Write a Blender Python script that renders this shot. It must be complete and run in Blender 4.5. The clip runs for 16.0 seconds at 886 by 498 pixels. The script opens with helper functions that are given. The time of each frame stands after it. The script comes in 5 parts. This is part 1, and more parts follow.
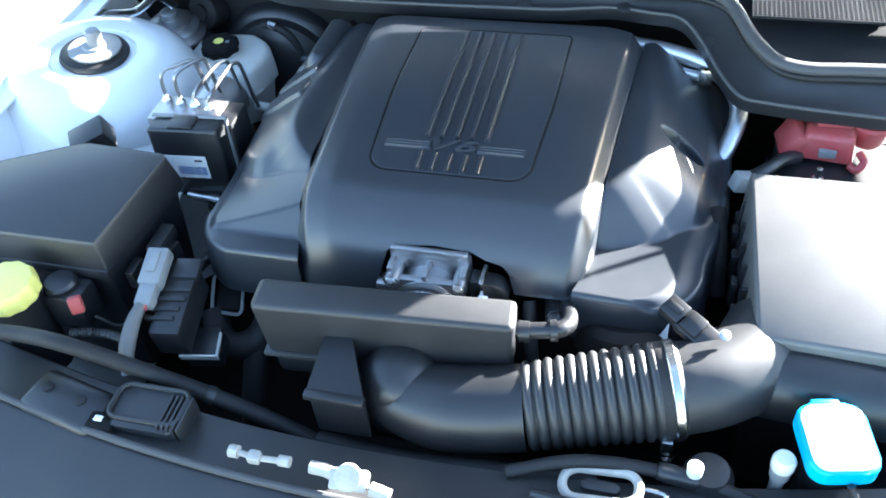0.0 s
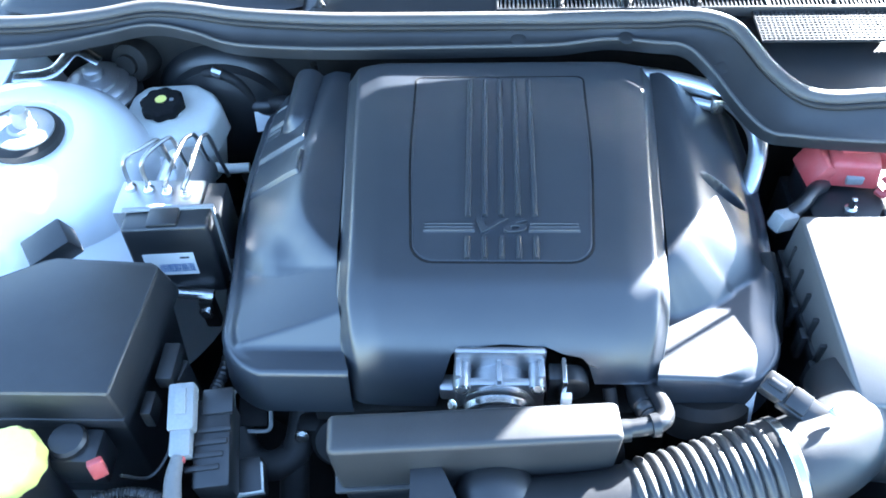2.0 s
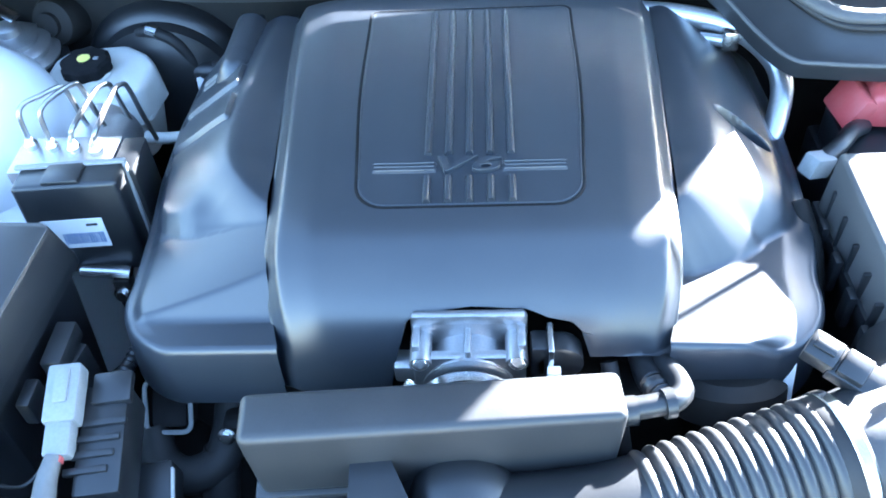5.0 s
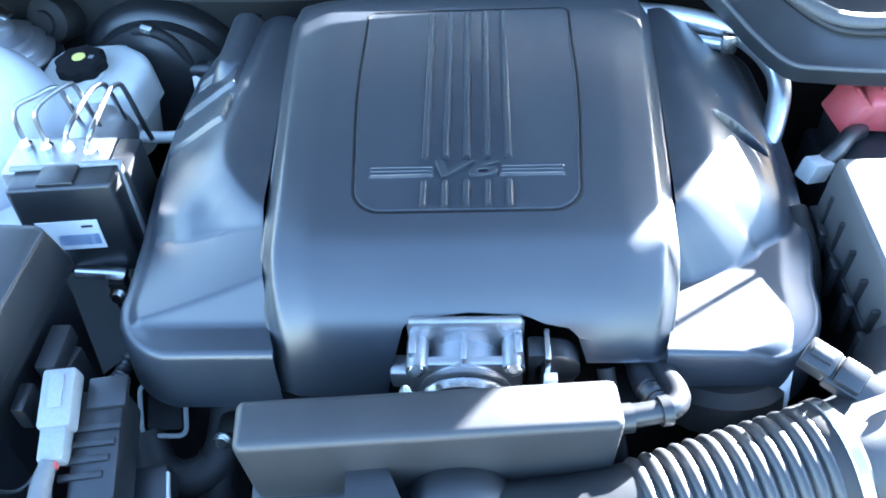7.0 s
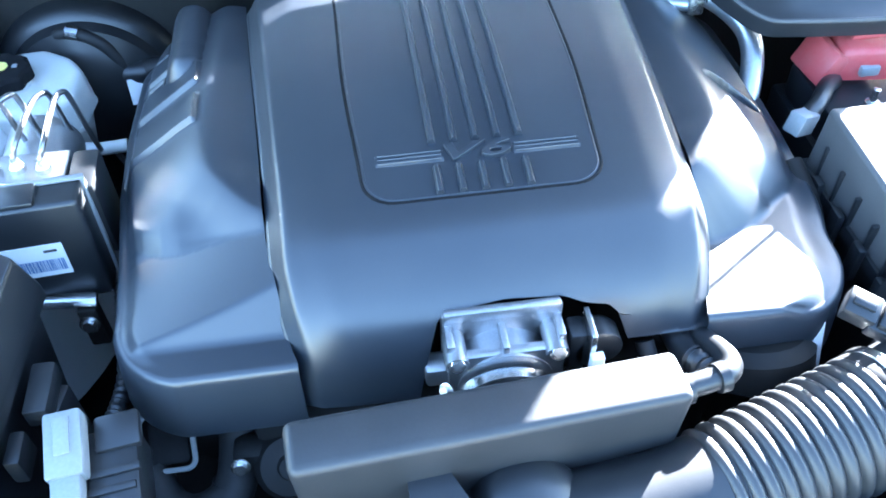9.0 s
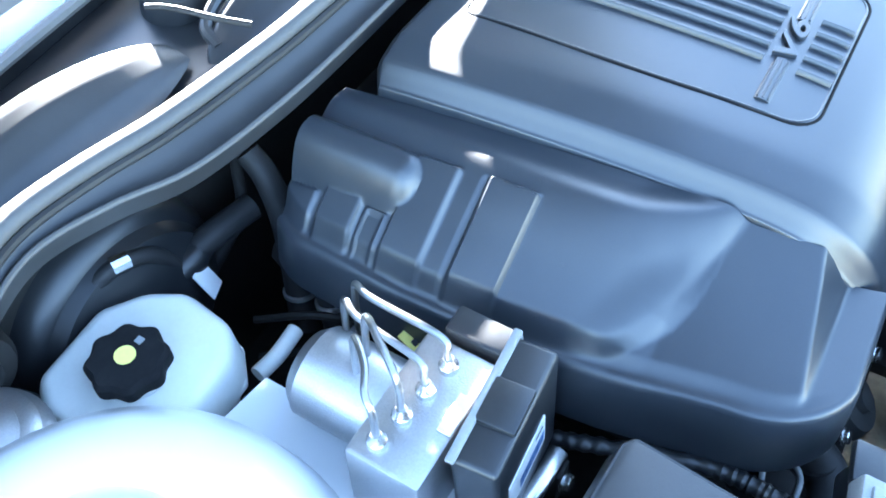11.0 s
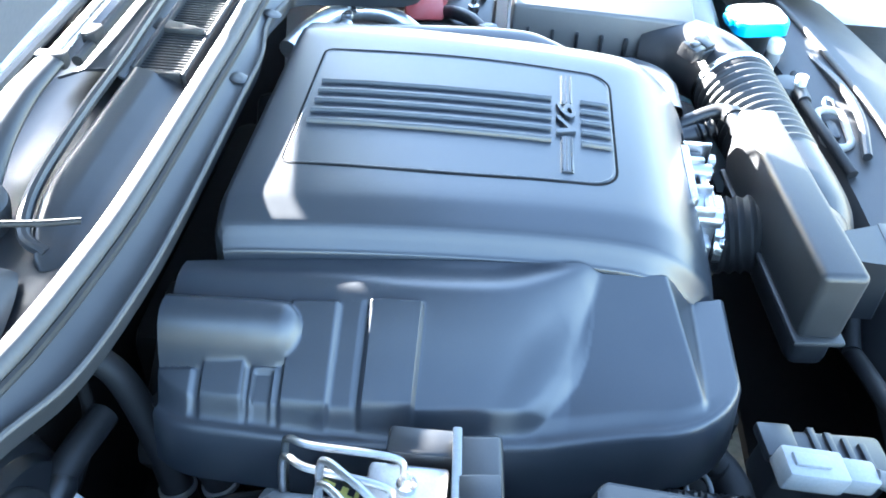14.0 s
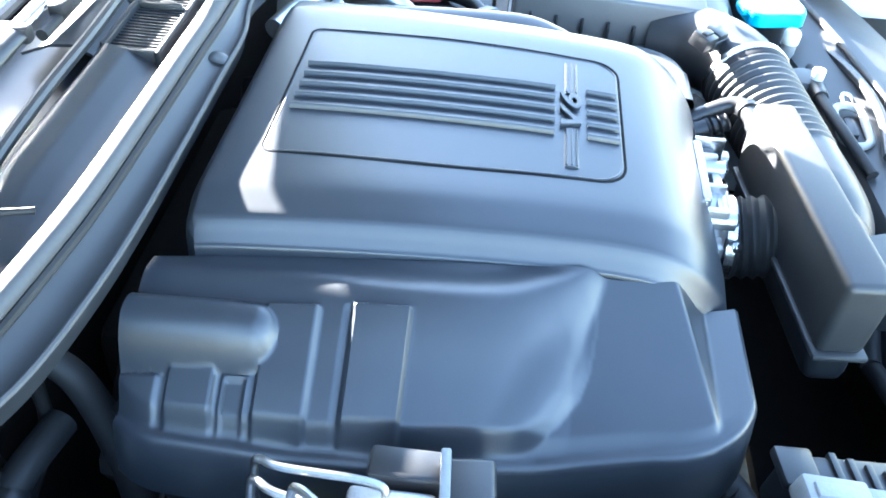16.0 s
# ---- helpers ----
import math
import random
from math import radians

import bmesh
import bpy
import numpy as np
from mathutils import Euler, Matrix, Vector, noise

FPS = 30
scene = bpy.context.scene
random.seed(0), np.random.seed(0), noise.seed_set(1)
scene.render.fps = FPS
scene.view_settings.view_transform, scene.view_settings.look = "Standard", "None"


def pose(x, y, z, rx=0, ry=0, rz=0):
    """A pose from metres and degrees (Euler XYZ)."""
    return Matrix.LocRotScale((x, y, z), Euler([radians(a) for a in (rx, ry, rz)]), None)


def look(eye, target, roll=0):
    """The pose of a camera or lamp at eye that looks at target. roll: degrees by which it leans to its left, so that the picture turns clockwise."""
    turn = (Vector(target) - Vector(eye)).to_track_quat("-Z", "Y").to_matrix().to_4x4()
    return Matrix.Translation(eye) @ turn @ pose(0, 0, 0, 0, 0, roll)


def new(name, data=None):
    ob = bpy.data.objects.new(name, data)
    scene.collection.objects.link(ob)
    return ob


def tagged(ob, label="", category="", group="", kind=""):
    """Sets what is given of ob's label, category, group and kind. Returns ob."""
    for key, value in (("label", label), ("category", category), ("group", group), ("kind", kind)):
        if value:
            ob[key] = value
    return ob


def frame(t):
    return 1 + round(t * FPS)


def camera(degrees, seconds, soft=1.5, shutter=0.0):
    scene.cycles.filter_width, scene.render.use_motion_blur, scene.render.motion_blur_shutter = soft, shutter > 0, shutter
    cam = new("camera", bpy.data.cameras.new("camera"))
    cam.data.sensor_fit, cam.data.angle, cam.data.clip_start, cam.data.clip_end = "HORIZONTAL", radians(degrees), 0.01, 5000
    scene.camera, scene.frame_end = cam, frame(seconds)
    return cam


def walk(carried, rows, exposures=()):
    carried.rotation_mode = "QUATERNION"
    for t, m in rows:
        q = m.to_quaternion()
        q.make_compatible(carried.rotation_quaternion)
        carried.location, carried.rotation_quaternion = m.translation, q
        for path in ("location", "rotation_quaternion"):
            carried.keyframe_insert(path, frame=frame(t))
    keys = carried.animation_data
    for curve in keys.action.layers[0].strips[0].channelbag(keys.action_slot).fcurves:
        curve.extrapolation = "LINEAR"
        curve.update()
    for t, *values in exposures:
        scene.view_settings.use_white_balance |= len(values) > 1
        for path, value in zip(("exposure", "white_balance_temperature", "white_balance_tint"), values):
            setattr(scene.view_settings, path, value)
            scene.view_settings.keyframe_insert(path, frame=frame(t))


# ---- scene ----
cam = camera(53.8, 16.0, soft=1.8)
PATH = [
    (0, (0.242, -0.827, 0.677), (-0.205, 0.511, -0.74), -6.6),
    (0.5, (0.156, -0.72, 0.656), (-0.193, 0.594, -0.812), -4.8),
    (1, (0.042, -0.707, 0.671), (-0.189, 0.602, -0.824), -4.4),
    (1.5, (-0.052, -0.683, 0.693), (-0.145, 0.604, -0.835), -2.1),
    (2, (-0.02, -0.669, 0.736), (-0.113, 0.621, -0.789), -3.0),
    (2.5, (-0.006, -0.674, 0.744), (-0.123, 0.637, -0.762), -3.9),
    (3, (-0.005, -0.672, 0.744), (-0.122, 0.644, -0.758), -4.3),
    (3.5, (-0.005, -0.665, 0.729), (-0.112, 0.666, -0.76), -4.8),
    (4, (-0.006, -0.659, 0.638), (-0.142, 0.755, -0.77), -5.6),
    (4.5, (0.009, -0.639, 0.546), (-0.116, 0.801, -0.837), -4.3),
    (5, (0.019, -0.613, 0.521), (-0.093, 0.763, -0.925), -4.5),
    (5.2, (0.024, -0.608, 0.521), (-0.091, 0.764, -0.93), -4.5),
    (7.5, (0.017, -0.601, 0.528), (-0.082, 0.76, -0.934), -3.9),
    (8, (0.023, -0.59, 0.524), (-0.072, 0.769, -0.94), -3.9),
    (8.5, (0.027, -0.568, 0.518), (-0.032, 0.814, -0.926), -3.1),
    (9, (-0.097, -0.57, 0.496), (0.058, 0.767, -0.983), -1.7),
    (9.5, (-0.301, -0.523, 0.497), (0.143, 0.645, -1.065), -2.0),
    (9.6, (-0.322, -0.496, 0.511), (0.141, 0.606, -1.092), -2.8),
    (10, (-0.453, -0.392, 0.475), (0.229, 0.651, -1.089), -2.4),
    (10.2, (-0.511, -0.32, 0.483), (0.238, 0.574, -1.141), 0.0),
    (12.3, (-0.794, 0.11, 0.48), (0.684, 0.224, -0.862), 1.6),
    (12.5, (-0.797, 0.103, 0.486), (0.719, 0.167, -0.816), 2.9),
    (13, (-0.792, 0.078, 0.49), (0.72, 0.158, -0.817), 4.7),
    (13.5, (-0.781, 0.061, 0.495), (0.732, 0.161, -0.809), 3.7),
    (14, (-0.757, 0.053, 0.477), (0.746, 0.155, -0.838), 2.5),
    (14.5, (-0.725, 0.054, 0.445), (0.776, 0.21, -0.866), 2.2),
    (15, (-0.709, 0.054, 0.439), (0.782, 0.195, -0.886), 2.9),
    (15.5, (-0.704, 0.056, 0.441), (0.783, 0.161, -0.892), 3.7),
    (16, (-0.703, 0.055, 0.441), (0.786, 0.142, -0.892), 4.0),
]
EXPO, SKY, SUNPOWER = 5.0, 0.055, 5.0
HOOD_ANGLE, HOOD_HALF, HOOD_REAR = 70, 0.645, -0.014
# seconds, stops and kelvin: the clip's own camera brightens and turns bluer on the way
GRADE = [(0.0, -0.55, 6050), (0.5, -0.3, 5850), (1.0, 0.0, 5600), (4.0, 0.22, 5500), (4.5, 0.4, 5500), (7.5, 0.34, 5450), (8.5, 0.36, 5400), (9.5, 0.58, 5350), (10.2, 0.65, 5500), (12.3, 0.48, 6000), (16.0, 0.5, 6000)]
walk(cam, [(t, look(eye, target, roll)) for t, eye, target, roll in PATH],
     exposures=[(t, EXPO + e, k, 10) for t, e, k in GRADE])

# ---- light ----
SUN = Vector((3.0, 3.3, 1.1)).normalized()
world = bpy.data.worlds.new("sky")
scene.world = world
world.use_nodes = True
wn = world.node_tree.nodes
sky = wn.new("ShaderNodeTexSky")
sky.sky_type = "NISHITA"
sky.sun_disc = False
sky.sun_elevation = math.asin(SUN.z)
sky.sun_rotation = math.atan2(SUN.x, SUN.y)
sky.air_density, sky.dust_density, sky.ozone_density = 1.0, 0.6, 1.0
wn["Background"].inputs["Strength"].default_value = SKY
world.node_tree.links.new(sky.outputs[0], wn["Background"].inputs["Color"])
sun_data = bpy.data.lights.new("sun", "SUN")
sun_data.energy, sun_data.angle, sun_data.color = SUNPOWER, radians(0.55), (1.0, 0.95, 0.87)
sun = new("sun", sun_data)
sun.matrix_world = look(tuple(SUN * 6), (0, 0, 0))


# ---- materials ----
def material(name, base, rough=0.5, metal=0.0, scale=400.0, bump=0.1, vary=0.15, stain=9.0, stain_amount=0.25, tint=None, coat=0.0, spec=0.5, rvary=0.08):
    """Base colour with grain at one scale, stains at a larger one, and fine relief."""
    m = bpy.data.materials.new(name)
    m.use_nodes = True
    nt = m.node_tree
    n, l = nt.nodes, nt.links
    b = n["Principled BSDF"]
    co = n.new("ShaderNodeTexCoord")
    fine = n.new("ShaderNodeTexNoise")
    fine.inputs["Scale"].default_value, fine.inputs["Detail"].default_value = scale, 3
    big = n.new("ShaderNodeTexNoise")
    big.inputs["Scale"].default_value, big.inputs["Detail"].default_value = stain, 5
    big.inputs["Roughness"].default_value = 0.65
    l.new(co.outputs["Object"], fine.inputs["Vector"])
    l.new(co.outputs["Object"], big.inputs["Vector"])
    ramp = n.new("ShaderNodeMapRange")
    ramp.inputs["From Min"].default_value, ramp.inputs["From Max"].default_value = 0.42, 0.72
    l.new(big.outputs["Fac"], ramp.inputs["Value"])
    mul = n.new("ShaderNodeMath")
    mul.operation = "MULTIPLY"
    mul.inputs[1].default_value = stain_amount
    l.new(ramp.outputs["Result"], mul.inputs[0])
    mix = n.new("ShaderNodeMix")
    mix.data_type = "RGBA"
    dust = tint or tuple(min(1, c * 0.6 + 0.06) for c in base)
    mix.inputs["A"].default_value, mix.inputs["B"].default_value = (*base, 1), (*dust, 1)
    l.new(mul.outputs[0], mix.inputs["Factor"])
    gmap = n.new("ShaderNodeMapRange")
    gmap.inputs["To Min"].default_value, gmap.inputs["To Max"].default_value = 1 - vary, 1 + vary
    l.new(fine.outputs["Fac"], gmap.inputs["Value"])
    sc = n.new("ShaderNodeVectorMath")
    sc.operation = "SCALE"
    l.new(mix.outputs["Result"], sc.inputs[0])
    l.new(gmap.outputs["Result"], sc.inputs["Scale"])
    l.new(sc.outputs[0], b.inputs["Base Color"])
    rmap = n.new("ShaderNodeMapRange")
    rmap.inputs["To Min"].default_value, rmap.inputs["To Max"].default_value = max(0.02, rough - rvary), min(1, rough + rvary)
    l.new(big.outputs["Fac"], rmap.inputs["Value"])
    l.new(rmap.outputs["Result"], b.inputs["Roughness"])
    b.inputs["Metallic"].default_value = metal
    b.inputs["Coat Weight"].default_value = coat
    b.inputs["Coat Roughness"].default_value = 0.04
    b.inputs["Specular IOR Level"].default_value = spec
    if bump:
        bp = n.new("ShaderNodeBump")
        bp.inputs["Strength"].default_value, bp.inputs["Distance"].default_value = bump, 0.0006
        l.new(fine.outputs["Fac"], bp.inputs["Height"])
        l.new(bp.outputs["Normal"], b.inputs["Normal"])
    return m


COVER = material("satin_black_cover_plastic", (0.023, 0.027, 0.034), 0.33, scale=900, bump=0.12, stain=7, stain_amount=0.12, spec=0.72)
LEDGE = material("smooth_black_plastic", (0.018, 0.019, 0.021), 0.38, scale=900, bump=0.1, stain=9, stain_amount=0.15, spec=0.55)
GROOVE = material("deep_black", (0.006, 0.006, 0.007), 0.9, spec=0.15)
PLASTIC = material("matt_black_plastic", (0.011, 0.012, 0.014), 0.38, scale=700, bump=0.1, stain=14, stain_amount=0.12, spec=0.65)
# the airbox's black plastic, its base lightened to imitate sun glare on the lid
LIDPLASTIC = material("glossy_black_plastic_lightened_as_in_sun", (0.075, 0.074, 0.072), 0.5, scale=600, bump=0.1, stain=10, stain_amount=0.3, tint=(0.13, 0.125, 0.12), spec=0.9)
DUSTY = material("dusty_black_plastic", (0.020, 0.021, 0.023), 0.46, scale=500, bump=0.13, stain=18, stain_amount=0.3, tint=(0.045, 0.044, 0.043), spec=0.6)
RUBBER = material("black_rubber", (0.014, 0.014, 0.015), 0.6, scale=500, bump=0.2, stain=16, stain_amount=0.18, spec=0.35)
SEAL = material("grey_black_rubber_seal", (0.055, 0.055, 0.056), 0.62, scale=300, bump=0.15, stain=12)
ALLOY = material("cast_aluminium", (0.46, 0.46, 0.47), 0.34, metal=0.9, scale=600, bump=0.45, stain=30, stain_amount=0.3, tint=(0.4, 0.39, 0.37))
STEEL = material("zinc_plated_steel", (0.66, 0.66, 0.66), 0.25, metal=1.0, scale=300, bump=0.1, stain=40, stain_amount=0.3, tint=(0.45, 0.42, 0.36))
PIPE = material("aluminium_pipe", (0.6, 0.62, 0.64), 0.3, metal=0.9, scale=200, bump=0.05)
PAINT = material("white_car_paint", (0.74, 0.76, 0.78), 0.3, scale=1200, bump=0.02, vary=0.02, stain=6, stain_amount=0.12, tint=(0.5, 0.5, 0.48), coat=0.8)
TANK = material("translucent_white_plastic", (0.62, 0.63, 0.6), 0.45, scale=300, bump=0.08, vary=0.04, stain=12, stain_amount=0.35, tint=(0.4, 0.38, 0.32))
YELLOW = material("yellow_plastic", (0.82, 0.74, 0.20), 0.4, scale=300, bump=0.1, vary=0.05, stain=25, stain_amount=0.2, tint=(0.5, 0.42, 0.1))
RED = material("red_plastic", (0.42, 0.06, 0.06), 0.4, scale=300, bump=0.12, vary=0.06, stain=25, stain_amount=0.3, tint=(0.4, 0.2, 0.18))
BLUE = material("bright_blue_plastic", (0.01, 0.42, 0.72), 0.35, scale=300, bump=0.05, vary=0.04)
GREY = material("grey_connector_plastic", (0.22, 0.23, 0.24), 0.5, scale=400, bump=0.15, stain=30, stain_amount=0.4, tint=(0.2, 0.19, 0.17))
TAPE = material("grey_loom_tape", (0.12, 0.12, 0.12), 0.6, scale=200, bump=0.3, stain=30)
PAPER = material("white_paper_label", (0.75, 0.76, 0.76), 0.5, scale=200, bump=0.02, vary=0.03, stain=30, stain_amount=0.15)
INK = material("black_print", (0.03, 0.03, 0.035), 0.6, bump=0)
BLUEINK = material("blue_print", (0.08, 0.16, 0.35), 0.6, bump=0)
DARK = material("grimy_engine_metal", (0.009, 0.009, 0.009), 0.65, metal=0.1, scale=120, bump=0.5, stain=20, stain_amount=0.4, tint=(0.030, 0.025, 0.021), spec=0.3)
CHALK = material("dull_dusty_zinc", (0.42, 0.41, 0.38), 0.6, metal=0.25, scale=500, bump=0.3, stain=45, stain_amount=0.5, tint=(0.26, 0.23, 0.19))
FELT = material("grey_hood_liner", (0.075, 0.084, 0.100), 0.85, scale=200, bump=0.5)
OLIVE = material("olive_brown_casting", (0.10, 0.095, 0.06), 0.55, scale=300, bump=0.3)
GRAVEL = material("brown_grey_gravel", (0.17, 0.160, 0.145), 0.9, scale=60, bump=1.0, vary=0.6, stain=9, stain_amount=0.6, tint=(0.26, 0.245, 0.225))
GLASS_BACK = material("grey_dashboard", (0.20, 0.21, 0.23), 0.8)
LINE = material("dull_steel_pipe", (0.34, 0.34, 0.34), 0.32, metal=1.0, scale=300, bump=0.1, stain=40, stain_amount=0.3)
GLASS = bpy.data.materials.new("windscreen_glass")
GLASS.use_nodes = True
gb = GLASS.node_tree.nodes["Principled BSDF"]
gb.inputs["Base Color"].default_value = (0.80, 0.90, 0.92, 1)
gb.inputs["Roughness"].default_value = 0.03
gb.inputs["Transmission Weight"].default_value = 0.85
gb.inputs["IOR"].default_value = 1.6
gb.inputs["Coat Weight"].default_value = 1.0
gb.inputs["Coat Roughness"].default_value = 0.02


# ---- helpers of the scene ----
def thing(name, at, label, category, group="", kind=""):
    ob = new(name)
    ob.location = at
    ob.empty_display_size = 0.02
    return tagged(ob, label, category, group, kind)


WORLD_AT = {}


def part(name, bm, mat, parent, label="", smooth=True, sharp=35):
    """Links a bmesh in world places as one mesh under a thing or a part."""
    if parent is None:
        at = Vector((0, 0, 0))
    elif parent.name in WORLD_AT:
        at = WORLD_AT[parent.name]
    else:
        at = Vector(parent.location)
    bmesh.ops.recalc_face_normals(bm, faces=bm.faces)
    bmesh.ops.translate(bm, verts=bm.verts, vec=-at)
    me = bpy.data.meshes.new(name)
    bm.to_mesh(me)
    bm.free()
    me.materials.append(mat)
    if smooth:
        me.polygons.foreach_set("use_smooth", [True] * len(me.polygons))
        me.set_sharp_from_angle(angle=radians(sharp))
    ob = new(name, me)
    if parent is not None:
        ob.parent = parent
    WORLD_AT[ob.name] = at
    if label:
        ob["label"] = label
    return ob


def solid(name, bm, mat, label, category, group="", kind="", sharp=35):
    """A one-mesh thing."""
    return tagged(part(name, bm, mat, None, sharp=sharp), label, category, group, kind)


def place(bm, m):
    bmesh.ops.transform(bm, matrix=m, verts=bm.verts)
    return bm


def join(*bms):
    out = bms[0]
    for b in bms[1:]:
        me = bpy.data.meshes.new("tmp")
        b.to_mesh(me)
        b.free()
        out.from_mesh(me)
        bpy.data.meshes.remove(me)
    return out


def box(x0, x1, y0, y1, z0, z1, r=0.003, seg=2, taper=0.0):
    """A box with rounded edges; taper narrows its top by that many metres a side."""
    bm = bmesh.new()
    bmesh.ops.create_cube(bm, size=1)
    for v in bm.verts:
        t = taper if v.co.z > 0 else 0
        v.co = Vector(((x0 + x1) / 2 + v.co.x * (x1 - x0 - 2 * t), (y0 + y1) / 2 + v.co.y * (y1 - y0 - 2 * t), z0 if v.co.z < 0 else z1))
    if r:
        bmesh.ops.bevel(bm, geom=bm.edges[:], offset=r, segments=seg, affect="EDGES", profile=0.5)
    return bm


def prism(outline, z0, z1, r=0.004, seg=3, grow=0.0):
    """An outline in plan raised from z0 to z1, its upper rim rounded; grow widens the foot."""
    bm = bmesh.new()
    c = sum((Vector(p) for p in outline), Vector((0, 0))) / len(outline)
    top = [bm.verts.new((*p, z1)) for p in outline]
    low = []
    for p in outline:
        d = (Vector(p) - c).normalized() * grow
        low.append(bm.verts.new((p[0] + d.x, p[1] + d.y, z0)))
    tf = bm.faces.new(top)
    bm.faces.new(list(reversed(low)))
    for i in range(len(top)):
        j = (i + 1) % len(top)
        bm.faces.new((top[j], top[i], low[i], low[j]))
    if r:
        edges = list(tf.edges) + [e for e in bm.edges if abs(e.verts[0].co.z - e.verts[1].co.z) > abs(z1 - z0) * 0.9]
        bmesh.ops.bevel(bm, geom=edges, offset=r, segments=seg, affect="EDGES", profile=0.5)
    return bm


def lathe(profile, at, axis=(0, 0, 1), seg=32, lobes=0, depth=0.0):
    """Radius and height pairs turned about an axis; lobes make a grip."""
    bm = bmesh.new()
    rings = []
    for r, h in profile:
        ring = []
        for i in range(seg):
            a = 2 * math.pi * i / seg
            rr = r * (1 + (depth * math.cos(lobes * a) if lobes else 0))
            ring.append(bm.verts.new((rr * math.cos(a), rr * math.sin(a), h)))
        rings.append(ring)
    for a, b in zip(rings, rings[1:]):
        for i in range(seg):
            j = (i + 1) % seg
            bm.faces.new((a[i], a[j], b[j], b[i]))
    if profile[0][0] > 1e-5:
        bm.faces.new(list(reversed(rings[0])))
    if profile[-1][0] > 1e-5:
        bm.faces.new(rings[-1])
    bmesh.ops.remove_doubles(bm, verts=bm.verts, dist=1e-6)
    q = Vector((0, 0, 1)).rotation_difference(Vector(axis).normalized())
    return place(bm, Matrix.Translation(at) @ q.to_matrix().to_4x4())


def spline(points, n=10):
    """A smooth line through the points."""
    pts = [Vector(p) for p in points]
    pts = [pts[0] * 2 - pts[1]] + pts + [pts[-1] * 2 - pts[-2]]
    out = []
    for i in range(1, len(pts) - 2):
        a, b, c, d = pts[i - 1:i + 3]
        for k in range(n):
            t = k / n
            out.append(0.5 * (2 * b + (c - a) * t + (2 * a - 5 * b + 4 * c - d) * t * t + (3 * b - a - 3 * c + d) * t ** 3))
    out.append(pts[-2])
    return out


def tube(points, r, seg=14, n=10, smooth=True, flat=1.0, closed=False, wave=None, squash_axis=None):
    """A round bar or hose along points; r a number, or a function of the share of its length; wave(length) adds rings."""
    line = spline(points, n) if smooth else [Vector(p) for p in points]
    bm = bmesh.new()
    total = sum((b - a).length for a, b in zip(line, line[1:]))
    run, rings, up = 0.0, [], None
    for i, p in enumerate(line):
        if closed:
            t = (line[(i + 1) % len(line)] - line[i - 1]).normalized()
        else:
            t = (line[min(i + 1, len(line) - 1)] - line[max(i - 1, 0)]).normalized()
        if i:
            run += (p - line[i - 1]).length
        if up is None:
            up = Vector((0, 0, 1)) if abs(t.z) < 0.9 else Vector((1, 0, 0))
        up = (up - t * up.dot(t)).normalized()
        side = t.cross(up)
        rr = r(run / total) if callable(r) else r
        if wave:
            rr += wave(run)
        rings.append([bm.verts.new(p + side * (rr * math.cos(2 * math.pi * k / seg)) + up * (rr * flat * math.sin(2 * math.pi * k / seg))) for k in range(seg)])
    pairs = list(zip(rings, rings[1:])) + ([(rings[-1], rings[0])] if closed else [])
    for a, b in pairs:
        for k in range(seg):
            j = (k + 1) % seg
            bm.faces.new((a[k], a[j], b[j], b[k]))
    if not closed:
        bm.faces.new(list(reversed(rings[0])))
        bm.faces.new(rings[-1])
    return bm


def sheet(rows, thick=0.0):
    """A skin through rows of places; thick gives it a back."""
    bm = bmesh.new()
    vs = [[bm.verts.new(p) for p in row] for row in rows]
    for a, b in zip(vs, vs[1:]):
        for i in range(len(a) - 1):
            bm.faces.new((a[i], a[i + 1], b[i + 1], b[i]))
    if thick:
        bm.normal_update()
        bmesh.ops.solidify(bm, geom=bm.faces[:], thickness=thick)
    return bm


def strip(line_a, line_b, thick):
    return sheet([line_a, line_b], thick)


def bolt(at, axis, r, parent, name="bolt", mat=None, h=None):
    h = h or r * 0.9
    bm = lathe([(r * 1.45, 0), (r * 1.45, r * 0.25), (r * 1.0, r * 0.3), (r, h), (r * 0.85, h * 1.12), (0, h * 1.12)], at, axis, seg=12)
    return part(name, bm, mat or STEEL, parent)


def lerp(v, table):
    """A smooth reading of a short table of pairs."""
    if v <= table[0][0]:
        return table[0][1]
    for (a, fa), (b, fb) in zip(table, table[1:]):
        if v <= b:
            t = (v - a) / (b - a)
            return fa + (fb - fa) * t
    return table[-1][1]


def step(a, b, v):
    t = min(1, max(0, (v - a) / (b - a)))
    return t * t * (3 - 2 * t)

# ---- ground and car body ----
bm = bmesh.new()
n = 60
gv = [[bm.verts.new(((i / n - 0.5) * 2, (j / n - 0.5) * 2, -0.72 + 0.012 * noise.noise(Vector((i * 0.9, j * 0.9, 0)))) ) for i in range(n + 1)] for j in range(n + 1)]
for j in range(n):
    for i in range(n):
        bm.faces.new((gv[j][i], gv[j][i + 1], gv[j + 1][i + 1], gv[j + 1][i]))
outer = [bm.verts.new((x * 400, y * 400, -0.74)) for x, y in ((-1, -1), (1, -1), (1, 1), (-1, 1))]
corners = [gv[0][0], gv[0][n], gv[n][n], gv[n][0]]
for k in range(4):
    e = (gv[0], [r[n] for r in gv], gv[n][::-1], [r[0] for r in gv][::-1])[k]
    bm.faces.new([outer[k], outer[(k + 1) % 4]] + list(reversed(e)))
solid("ground", bm, GRAVEL, "brown-grey gravel ground below the car", "ground", kind="structure")

